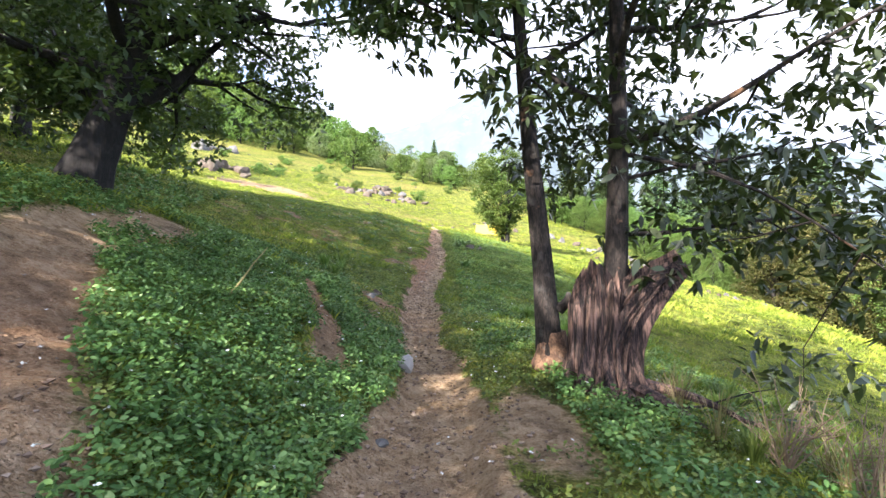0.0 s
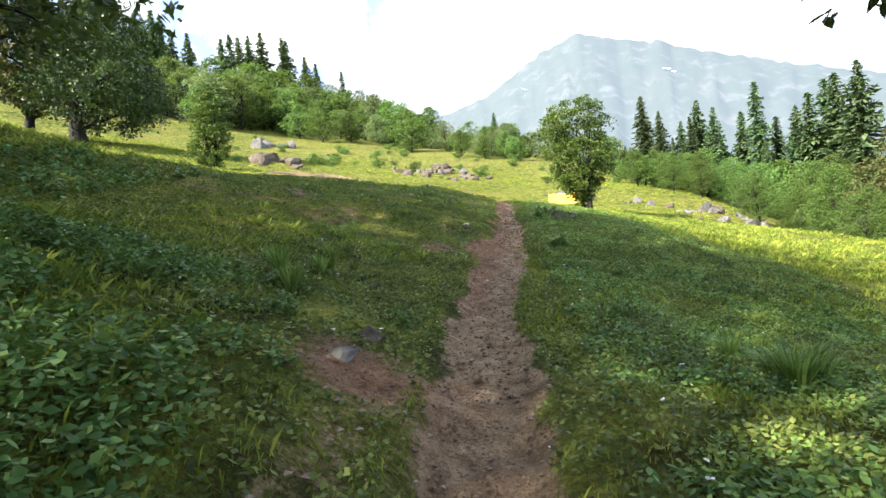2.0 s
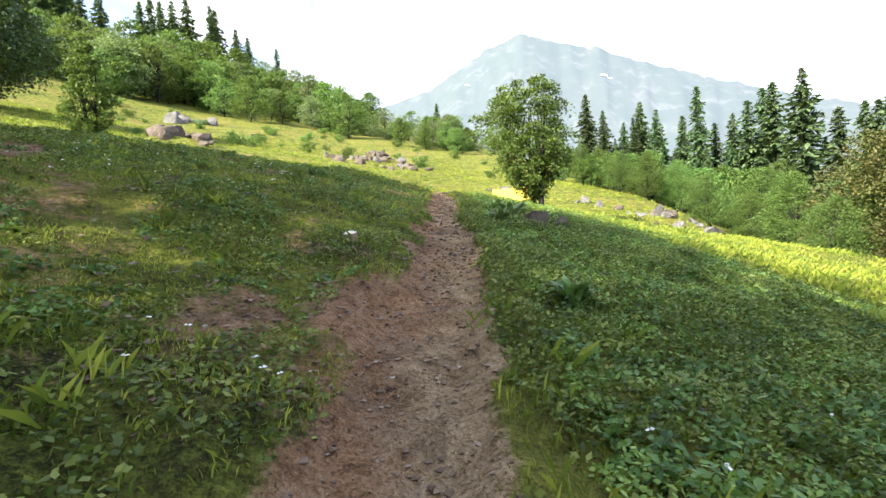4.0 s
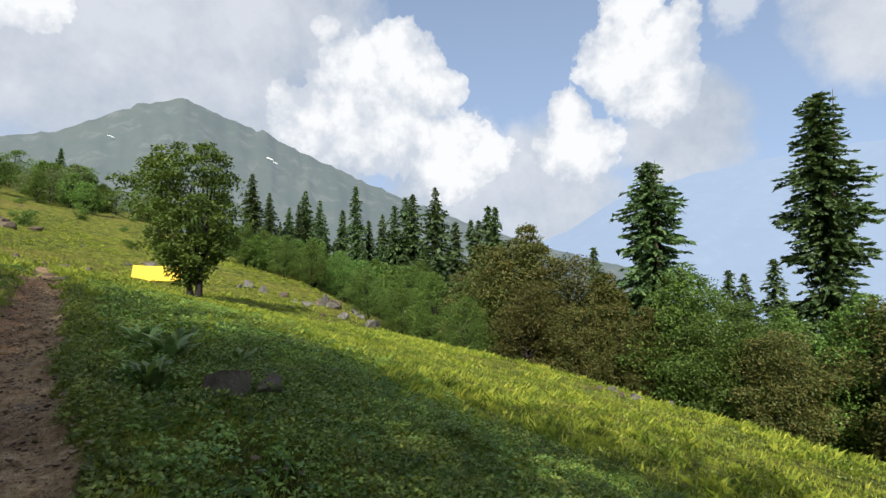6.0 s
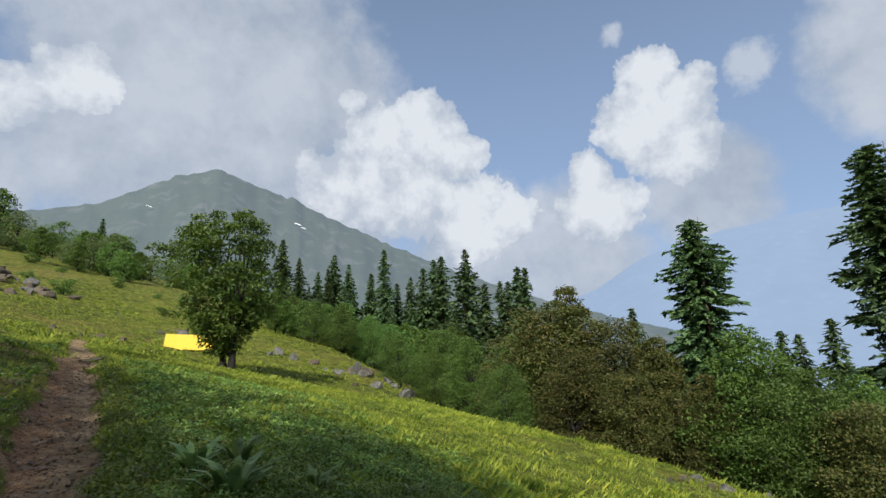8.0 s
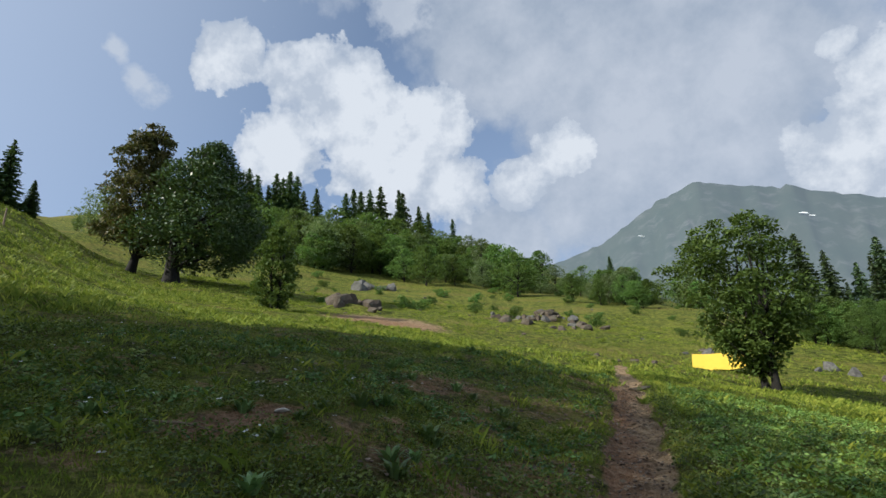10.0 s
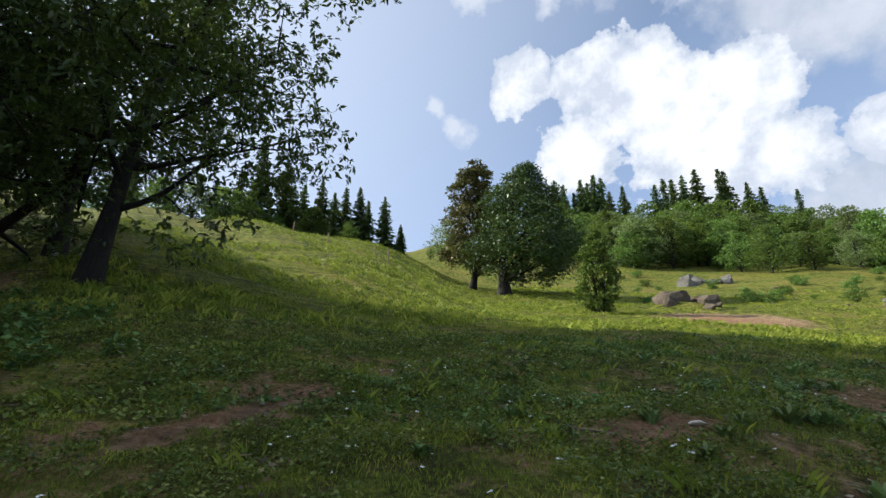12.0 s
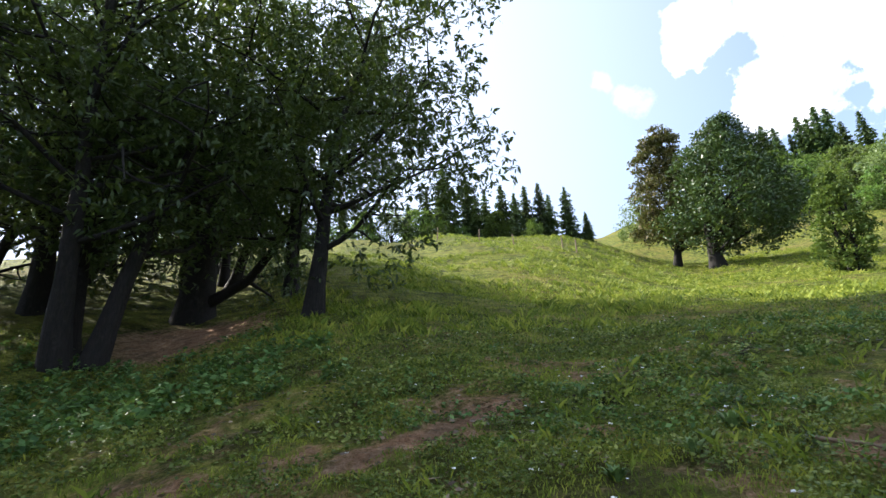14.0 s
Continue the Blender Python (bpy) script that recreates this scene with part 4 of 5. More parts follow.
edge_kinds = [crown_tree("tree", 10, outline(shape, 10, w), 171 + k, mat, 0.18, 92, 220, 0.17, 1, (0.02, 0.01), puff, label) for k, (shape, w, mat, puff, label) in enumerate([
    (ROUND, 0.9, MAT_LEAF_BRIGHT, 0.34, "bright green broadleaf tree at the meadow's edge"), (EGG, 1.05, MAT_LEAF_WALNUT, 0.36, "green broadleaf tree at the meadow's edge"),
    (EGG, 1.0, MAT_LEAF_RUST, 0.36, "rust-tinged broadleaf tree at the meadow's edge"), (EGG, 0.85, MAT_LEAF_RUST, 0.36, "tall rust-tinged broadleaf tree at the meadow's edge")])]
firs = [conifer("conifer", 20, 91 + k, label, w, rg, fs, None, 1.0, tp) for k, (w, rg, fs, tp, label) in enumerate([
    (0.165, 0.4, 0.06, 0.62, "dark green conifer with layered drooping boughs"), (0.19, 0.4, 0.05, 0.7, "dark green pointed conifer with layered boughs"),
    (0.13, 0.5, 0.12, 0.5, "slender dark conifer with a ragged narrow crown"), (0.23, 0.4, 0.05, 0.75, "broad dark green conifer with spreading boughs")])]
FIR_H, KIND_H = 20.0, 10.0
rnd = random.Random(5)
used = set()


def plant(protos, k, x, y, size=1.0, sink=0.15):
    ob = protos[k]
    if ob.name not in used:
        used.add(ob.name)
        return place(ob, x, y, rnd.uniform(0, 360), size, sink)
    return more(ob, x, y, rnd.uniform(0, 360), size, sink)


def polar(az, d, x0=0.0, y0=13.5):
    return x0 - math.sin(radians(az)) * d, y0 + math.cos(radians(az)) * d


# the wood beyond the meadow's brink: firs as x, y, height
for k, (x, y, h) in enumerate([(26.4, 105, 14.7), (27.7, 99.4, 12.1), (32.5, 103, 11.6), (31.6, 95.9, 12.2), (34.1, 99.2, 15.8), (34.9, 94.6, 14.7), (39.2, 94.7, 15.2), (39.5, 90.1, 20), (44.3, 94.4, 15.7), (48.5, 96.6, 18.4),
                               (44.2, 85.1, 19.7), (46.9, 85.8, 22.6), (46.8, 83.5, 23.3), (38.1, 65.1, 20.2), (56.3, 83.9, 22.2), (61.8, 85.9, 22.8), (62.9, 84.9, 23), (60.9, 80, 25.7), (60.5, 77.7, 25.6),
                               (50.3, 49.9, 18.7), (55.3, 37, 17.5), (55.8, 35.7, 17.2), (52.9, 31.9, 18.1)]):
    plant(firs, 3 if k == 13 else 2 if h > 25 else (0, 1, 0, 2)[k % 4], x, y, h / FIR_H * 1.02)
for _ in range(80):
    az, d = rnd.uniform(-58, -13), rnd.uniform(74, 125)
    top = np.interp(-az, (13, 20, 30, 45, 58), (5.5, 9.5, 14, 16, 14))
    plant(firs, rnd.randrange(4), *polar(az, d), top * rnd.uniform(0.65, 0.95) / FIR_H)
for _ in range(46):
    az, d = rnd.uniform(-42, -13), rnd.uniform(62, 84)
    plant(kinds, rnd.choice((0, 1, 3, 4, 4)), *polar(az, d), np.interp(-az, (13, 20, 30, 42), (4.5, 5.5, 7.5, 9)) * rnd.uniform(0.75, 1.05) / KIND_H)
for _ in range(16):
    plant(firs, rnd.randrange(4), *polar(rnd.uniform(-150, -64), rnd.uniform(46, 80)), rnd.uniform(0.55, 0.75))
# broadleaf trees along the brink: x, y, height, kind
for x, y, h, k in [(17, 75, 5.4, 1), (20, 70, 5.0, 0), (22, 67, 5.4, 1), (26, 68, 6.2, 0), (21.5, 53, 5.2, 0), (24.5, 52, 5.0, 1), (24, 46.5, 6.6, 1), (26, 41, 11.2, 2), (27, 39, 11.9, 3), (28, 36, 11.2, 2), (28, 33, 9.2, 3), (27, 27, 9.6, 1)]:
    plant(edge_kinds, k, x, y, h / KIND_H)
for x, y, h, k in [(26, 24, 7.5, 0), (25, 22, 6.5, 2), (29, 20, 9.4, 1), (28, 18, 10, 2), (27, 16.5, 9.8, 3), (24, 36, 7.6, 2), (24.3, 40.5, 6.3, 1), (21.3, 39, 4.7, 0), (26, 33.5, 7.0, 2), (26, 29, 6.6, 3), (29, 29, 8.5, 2), (31, 24, 9, 1), (32, 20, 9, 2),
                   (31, 42, 11, 1), (33, 37, 10.5, 3), (30, 48, 9, 1), (27, 55, 7.5, 0), (31, 58, 9, 1)]:
    plant(edge_kinds, k, x, y, h / KIND_H)
for az, d, k, s in [(-84, 27, 2, 0.95), (-89, 26, 1, 0.9), (-95, 26, 2, 0.9), (-102, 26, 1, 1.0), (-112, 27, 3, 1.0), (-124, 30, 1, 1.0), (-98, 36, 2, 1.1), (-78, 40, 1, 1.1), (-70, 44, 2, 1.1), (-64, 46, 3, 1.1), (-58, 46, 1, 1.1)]:
    plant(edge_kinds, k, *polar(az, d), s)
# two tall conifers over the brink
hero = conifer("conifer", 18.5, 191, "tall dark conifer with a broad ragged crown above the wood's edge", 0.165, 0.45, 0.10, None, 2.3, 0.33)
place(hero, 31.6, 31.6, 40)
hero = conifer("conifer", 24.8, 192, "very tall dark conifer with a narrow ragged top", 0.128, 0.5, 0.08, None, 2.2, 0.36)
place(hero, 37.0, 23.3, 100)

# wood on the hill: firs on its crest as x, y, height
for k, (x, y, h) in enumerate([(-132, 152, 28), (-124, 152, 27), (-125, 158, 25), (-119, 157, 21.6), (-117, 159, 27.6), (-118, 164, 27), (-113, 162, 30.5), (-115, 169, 29.8), (-106, 161, 24), (-99, 159, 26), (-98, 178, 27), (-98, 184, 28.8),
                               (-93, 181, 28), (-92, 187, 29), (-86, 185, 30.5), (-77, 183, 29.5), (-79, 191, 28.6), (-70, 186, 23.6), (-65, 183, 21.2), (-58, 191, 19.7), (-2, 165, 12.3), (-130, 146, 26), (-137, 140, 27)]):
    plant(firs, (0, 1, 0, 2)[k % 4], x, y, h / FIR_H * 1.03)
for k, (x, y, h) in enumerate([(-111, 138, 16), (-102, 139, 14.7), (-91, 135, 15.6), (-71, 124, 11.4), (-71, 136, 12.6), (-65, 137, 13.3), (-89, 154, 19.8), (-44, 125, 10.8), (-38, 129, 7.3), (-39, 160, 14), (-31, 162, 13.8), (-22, 125, 10.7), (-31, 147, 13.9),
                               (-22, 164, 12.1), (-17, 154, 8.4), (-53, 132, 9.2), (-81, 165, 19.9), (-72, 169, 18.8), (-63, 168, 16.8), (-56, 171, 13.9), (-13, 140, 4.9), (-11, 175, 8.9), (3, 165, 10.1), (5, 125, 5.5), (-48, 178, 14)]):
    plant(kinds, (0, 1, 0, 4, 2)[k % 5], x, y, h / KIND_H)
for _ in range(150):
    az, d = rnd.uniform(8, 44), rnd.uniform(128, 185)
    top = np.interp(az, (8, 14, 20, 30, 44), (8, 10, 11.5, 14, 14)) * np.interp(d, (132, 185), (0.75, 1.05))
    plant(kinds, rnd.choice((0, 1, 0, 2, 3, 4)), *polar(az, d), top * rnd.uniform(0.8, 1.25) / KIND_H)
for _ in range(34):
    az, d = rnd.uniform(-13, 6), rnd.uniform(98, 170)
    plant(kinds, rnd.choice((0, 1, 2, 3, 2)), *polar(az, d), np.interp(d, (98, 170), (5.5, 9)) * rnd.uniform(0.7, 1.2) / KIND_H)
# firs and low trees behind the grassy brow
for k, (x, y, h) in enumerate([(-80, 26, 12.4), (-78, 29, 14.2), (-73, 31, 17.1), (-74, 35, 15.8), (-76, 37, 12.8), (-77, 39, 13.7), (-74, 41, 13.7), (-76, 44, 12.8), (-71, 44, 11.9), (-70, 46, 11.8), (-71, 48, 10.1), (-67, 49, 10.1), (-67, 52, 6.2), (-69, 53, 7.1),
                               (-82, 32, 14), (-85, 20, 13), (-79, 34, 11), (-81, 42, 11), (-79, 15, 13), (-82, 8, 14)]):
    plant(firs, (0, 1, 0, 3)[k % 4], x, y, h / FIR_H * 1.03)
for x, y, h in [(-70, 26, 7.5), (-69, 29, 6.4), (-69, 38, 7.3), (-62, 41, 3.2), (-102, 80, 3.1), (-91, 78, 10.3), (-70, 22, 8), (-72, 18, 8), (-71, 33, 6), (-73, 46, 5.5), (-74, 12, 8), (-75, 6, 9), (-72, 0, 8), (-70, -8, 9), (-72, -16, 9), (-70, 52, 3.5)]:
    plant(kinds, rnd.choice((0, 2, 3, 4)), x, y, h / KIND_H)


# ---- rotten stump between the two slim trees ----
def stump():
    """A hollow, split bole: a fluted foot, a slab on one side and a broken arm that leans out on the other."""
    base = thing("tree_stump", stump_x, stump_y, label="hollow weathered tree stump with split grey-brown wood", category="tree stump")
    rr = random.Random(4)

    def shaft(name, pts, radii, flute, seed, jag=0.0, label=""):
        sides = 84
        v, f = tube(pts, radii, sides, 0.0, seed)
        v = np.array(v)
        for i in range(len(pts)):
            u = i / (len(pts) - 1)
            c = np.array(pts[i])
            for k in range(sides):
                a = 2 * math.pi * k / sides
                ca, sa = math.cos(a), math.sin(a)
                g = 1 + flute * (noise.noise((ca * 2.2, sa * 2.2, u * 0.9 + seed)) + 0.8 * noise.noise((ca * 6, sa * 6, u * 0.7 + 2 * seed)) + 0.45 * noise.noise((ca * 13, sa * 13, u * 1.2 + seed)) + 0.35 * noise.noise((ca * 27, sa * 27, u * 1.6 + seed)))
                p = i * sides + k
                v[p] = c + (v[p] - c) * g
                if u > 0.6:
                    v[p, 2] += jag * (u - 0.6) / 0.4 * (noise.noise((ca * 5, sa * 5, seed + 7)) + 0.6 * noise.noise((ca * 12, sa * 12, seed)))
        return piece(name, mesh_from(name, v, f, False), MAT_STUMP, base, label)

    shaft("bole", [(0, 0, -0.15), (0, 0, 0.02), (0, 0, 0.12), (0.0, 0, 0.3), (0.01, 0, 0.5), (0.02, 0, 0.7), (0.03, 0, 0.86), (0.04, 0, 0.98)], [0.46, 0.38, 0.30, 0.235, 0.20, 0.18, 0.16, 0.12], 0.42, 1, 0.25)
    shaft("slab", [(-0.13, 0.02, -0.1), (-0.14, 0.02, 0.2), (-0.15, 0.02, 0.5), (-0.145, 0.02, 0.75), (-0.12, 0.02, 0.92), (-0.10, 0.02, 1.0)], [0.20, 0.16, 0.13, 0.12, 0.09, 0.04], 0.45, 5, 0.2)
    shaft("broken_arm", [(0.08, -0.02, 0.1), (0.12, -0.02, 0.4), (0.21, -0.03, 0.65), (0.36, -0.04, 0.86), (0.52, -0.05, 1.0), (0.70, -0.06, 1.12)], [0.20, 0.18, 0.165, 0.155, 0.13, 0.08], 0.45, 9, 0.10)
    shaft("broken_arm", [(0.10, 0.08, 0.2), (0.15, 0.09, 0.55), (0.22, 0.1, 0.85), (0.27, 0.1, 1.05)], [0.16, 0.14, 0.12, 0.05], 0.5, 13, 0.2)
    for k in range(7):
        a = rr.uniform(0, 6.28)
        x, y = 0.17 * math.cos(a) + 0.05, 0.14 * math.sin(a)
        top = rr.uniform(0.85, 1.15)
        pts = [(x, y, 0.5), (x * 1.1, y * 1.1, 0.8), (x * 1.25 + 0.03, y * 1.2, top)]
        piece("splinter", mesh_from("splinter", *tube(pts, [0.05, 0.035, 0.006], 6, 0.2, k), False), MAT_STUMP, base)
    for k, (a, ln, r) in enumerate([(-50, 0.9, 0.07), (-20, 1.1, 0.06), (200, 0.5, 0.08), (250, 0.6, 0.07), (120, 0.5, 0.06)]):
        r2 = random.Random(k)
        pts = curve_points((0.22 * math.cos(radians(a)), 0.22 * math.sin(radians(a)), 0.08), (math.cos(radians(a)), math.sin(radians(a)), -0.16), ln, 6, r2, 0.14, -0.03)
        piece("root", mesh_from("root", *tube(pts, [r * (1 - 0.13 * j) for j in range(7)], 7, 0.1, k), False), MAT_STUMP, base)


stump()


def burl():
    """The swollen, barked foot of the slim tree, its knot and a dead snag."""
    v, f = tube([(0, 0, -0.1), (0, 0, 0.03), (0.0, 0, 0.12), (0, 0, 0.22), (0, 0, 0.32), (0, 0, 0.42)], [0.24, 0.215, 0.185, 0.165, 0.145, 0.121], 40)
    for k in range(len(v)):
        a = math.atan2(v[k, 1], v[k, 0])
        fade = min(1.0, max(0.0, (0.44 - v[k, 2]) * 3))
        g = 1 + fade * (0.16 * math.sin(4 * a + 0.7) + 0.30 * noise.noise((v[k, 0] * 9, v[k, 1] * 9, v[k, 2] * 6)))
        v[k, :2] *= g
    piece("root_flare", mesh_from("root_flare", v, f, True), MAT_BURL, a_tree, "orange-brown swollen foot with the bark rubbed off")
    v, f = tube([(0.05, -0.02, 0.64), (0.10, -0.05, 0.68), (0.135, -0.06, 0.74), (0.145, -0.06, 0.80)], [0.06, 0.05, 0.035, 0.018], 10, 0.2, 3)
    piece("knot", mesh_from("knot", v, f, True), MAT_BARK_PEEL, a_tree)


burl()

# ---- rocks and stones ----
rk = random.Random(17)


def pile(cx, cy, n_rocks, sx, sy, lo, hi, mats, label, group):
    for k in range(n_rocks):
        s = rk.uniform(lo, hi)
        rock("rock", cx + rk.gauss(0, sx), cy + rk.gauss(0, sy), (s, s * rk.uniform(0.6, 1), s * rk.uniform(0.9, 1.5)), rk.randrange(999), rk.choice(mats), label, "rock", group, rk.uniform(0, 360))


pile(-8.6, 75.0, 64, 2.3, 2.4, 0.35, 1.15, (MAT_ROCK, MAT_ROCK_RED), "grey and brown boulder in a heap on the meadow", "boulder heap")
pile(-14.5, 82, 9, 1.6, 1.2, 0.4, 0.9, (MAT_ROCK, MAT_ROCK_RED), "grey and brown boulder in a heap on the meadow", "boulder heap")
pile(-45.7, 103, 9, 1.7, 1.6, 1.1, 2.8, (MAT_ROCK,), "large grey boulder below the wood", "boulders below the wood")
pile(-25.5, 58.5, 16, 1.6, 1.1, 0.5, 1.7, (MAT_ROCK_RED,), "flat brown rock slab beside bare red earth", "brown slabs")
pile(17.0, 50.5, 22, 1.7, 2.6, 0.4, 1.1, (MAT_ROCK, MAT_ROCK, MAT_ROCK_RED), "weathered boulder at the meadow's edge", "boulders at the edge")
pile(12.0, 57, 3, 0.8, 0.6, 0.5, 0.8, (MAT_ROCK,), "pale grey boulder at the meadow's edge", "boulders at the edge")
pile(12.2, 21.3, 6, 0.7, 0.5, 0.12, 0.3, (MAT_ROCK_RED, MAT_ROCK), "small brown rock on the meadow's brink", "rocks on the brink")
pile(6.5, 62, 8, 2.5, 1.0, 0.4, 0.9, (MAT_ROCK, MAT_ROCK_RED), "brown boulder behind the yellow tent", "boulders behind the tent")
pile(0.8, 47, 5, 1.6, 1.4, 0.2, 0.5, (MAT_ROCK_RED,), "brown rock on bare earth near the tent", "rocks near the tent")
for k in range(46):
    az, d = rk.uniform(-4, 38), rk.uniform(46, 108)
    x, y = polar(az, d)
    s = rk.uniform(0.15, 0.5)
    rock("rock", x, y, (s, s * 0.8, s * 0.7), rk.randrange(999), rk.choice((MAT_ROCK, MAT_ROCK_RED)), "small grey rock lying in the grass", "rock", "rocks in the meadow", rk.uniform(0, 360))
rock("rock", 0.92, 16.95, (0.27, 0.2, 0.30), 3, MAT_ROCK_RED, "brown rock half sunk in the grass", sink=0.05)
rock("rock", 1.22, 17.05, (0.17, 0.14, 0.2), 4, MAT_ROCK_RED, "small brown rock half sunk in the grass", sink=0.1)
rock("stone", -2.72, 18.6, (0.09, 0.06, 0.035), 5, MAT_CUT, "flat pale stone on short turf", "stone", sink=-0.3)
rock("stone", -0.60, 6.95, (0.055, 0.045, 0.045), 6, MAT_STONE, "pale rounded stone beside the path", "stone")
rock("stone", -0.42, 3.05, (0.11, 0.08, 0.05), 7, MAT_ROCK, "flat grey stone beside the path", "stone")
rock("stone", -0.45, 4.86, (0.15, 0.12, 0.22), 21, MAT_STONE, "pale pointed stone beside the path", "stone")
rock("stone", -1.22, 8.25, (0.17, 0.16, 0.17), 14, MAT_ROCK, "grey rock in the worn earth beside the path", "stone")
rock("stone", -0.1, 25.9, (0.36, 0.14, 0.10), 10, MAT_ROCK_RED, "brown flat stone at the top of the path", "stone")
rock("stone", -1.18, 8.75, (0.18, 0.13, 0.15), 12, MAT_ROCK_RED, "brown rock in the worn earth beside the path", "stone")


def cut_block():
    bm = bmesh.new()
    bmesh.ops.create_cone(bm, cap_ends=True, segments=9, radius1=0.068, radius2=0.060, depth=0.12)
    for v in bm.verts:
        v.co += Vector((noise.noise(v.co * 20), noise.noise(v.co * 20 + Vector((5, 0, 0))), 0.6 * noise.noise(v.co * 15))) * 0.018
        v.co.z += 0.25 * v.co.y * (v.co.z > 0)
    base = thing("sapling_stump", -1.0, 15.0, label="small cut sapling stump with a pale sawn top", category="tree stump")
    part("bole", bm, MAT_POLE, base)
    bm = bmesh.new()
    bmesh.ops.create_circle(bm, cap_ends=True, segments=9, radius=0.061)
    for v in bm.verts:
        v.co.z = 0.068 + 0.25 * v.co.y
    part("cut_face", bm, MAT_CUT, base, "pale sawn wood face")


cut_block()


def grit():
    """Pebbles and clods strewn on the bare earth."""
    rng = np.random.default_rng(8)
    x = rng.normal(0, 0.42, 22000) + rng.choice((0.0, 0.0, 0.0, -0.9, -1.4), 22000)
    y = rng.uniform(0.8, 27, 22000)
    x = x + path_x(y)
    ok = bare_soil(x, y)[0] > 0.22
    x, y = x[ok], y[ok]
    k = len(x)
    s = (0.004 + 0.017 * rng.random(k) ** 4)[:, None]
    c = np.c_[x, y, land(x, y) + s[:, 0] * 0.4]
    a = rng.uniform(0, 6.28, k)
    u, v = np.c_[np.cos(a), np.sin(a), np.zeros(k)], np.c_[-np.sin(a), np.cos(a), np.zeros(k)]
    up = np.array([0, 0, 1.0])
    j = lambda: rng.uniform(0.6, 1.5, (k, 1))
    pts = [c + u * s * j() + up * s * 0.3, c + v * s * j(), c - u * s * j() + up * s * 0.4, c - v * s * j(), c + up * s * 0.55 + u * s * (j() - 1), c - up * s * 0.8]
    verts = np.stack(pts, 1).reshape(-1, 3)
    i = np.arange(k)[:, None] * 6
    faces = np.concatenate([np.c_[i + p, i + q, i + r] for p, q, r in ((0, 1, 4), (1, 2, 4), (2, 3, 4), (3, 0, 4), (1, 0, 5), (2, 1, 5), (3, 2, 5), (0, 3, 5))])
    tagged(piece("gravel", mesh_from("gravel", verts, faces), MAT_CLOD), "loose pebbles and clods on the path", "gravel", kind="stuff")


grit()


# ---- yellow tent beside the walnut tree ----
def tent():
    base = thing("tent", 5.15, 53.6, label="low bright yellow ridge tent on the meadow", category="tent", turn=-8)
    w, dpt, h, cols = 1.5, 1.2, 1.15, 12
    for name, sign in (("front_sheet", -1), ("back_sheet", 1)):
        verts, faces = [], []
        for layer in (0, 0.012):
            for j in range(7):
                v = j / 6
                for i in range(cols + 1):
                    u = i / cols * 2 - 1
                    sag = 0.09 * (1 - u * u) * (1 - v * 0.4) + 0.05 * math.sin(v * math.pi)
                    verts.append((u * w * (1 + 0.06 * v), sign * (v * dpt + layer), h * (1 - v) - sag * (1 - v * 0.7) + 0.03 * math.sin(7 * u + 2 * v) * v - layer + 0.03))
        m = (cols + 1) * 7
        for o in (0, m):
            for j in range(6):
                for i in range(cols):
                    p = o + j * (cols + 1) + i
                    faces.append((p, p + 1, p + cols + 2, p + cols + 1))
        piece(name, mesh_from(name, np.array(verts), np.array(faces), True), MAT_TARP, base)
    for u in (-1, 1):
        pts = [(u * (w - 0.05), 0, -0.1), (u * (w - 0.05), 0, h + 0.12)]
        piece("pole", mesh_from("pole", *tube(pts, [0.03, 0.025], 6), True), MAT_POLE, base)
        piece("end_flap", mesh_from("end_flap", np.array([(u * w, -dpt * 0.95, 0.03), (u * w, dpt * 0.95, 0.03), (u * w * 0.99, 0.02, h - 0.02), (u * w * 0.99, -0.02, h - 0.02)]), np.array([(0, 1, 2, 3)])), MAT_TARP, base)


tent()
sheet = broadleaf("shrub", 1.2, 0.9, 141, MAT_LEAF_BRIGHT, 0.14, 900, stem=0.03, limbs=6, low=0.05, label="low green shrub on the open meadow", category="shrub")
place(sheet, -8, 92)
for k in range(40):
    az, d = rnd.uniform(-6, 36), rnd.uniform(62, 120)
    more(sheet, *polar(az, d), rnd.uniform(0, 360), rnd.uniform(0.6, 1.8))

# fence posts and a log on the brow
post_me = mesh_from("fence_post", *tube([(0, 0, -0.2), (0.02, 0, 0.6), (0.05, 0, 1.3)], [0.07, 0.06, 0.05], 7), True)
for k, (az, d) in enumerate([(72, 50), (68, 49), (62.5, 47), (61, 46), (77, 52)]):
    p = piece("fence_post", post_me, MAT_POLE if k == 0 else None)
    x, y = polar(az, d)
    p.matrix_basis = pose(x, y, ground_z(x, y), rnd.uniform(-6, 6), rnd.uniform(-6, 6), 0)
    tagged(p, "weathered wooden fence post on the grassy brow", "fence post", "fence posts on the brow")
rock("rock", *polar(80, 50), (1.3, 0.6, 0.3), 44, MAT_STONE, "long pale rock on the grassy brow")


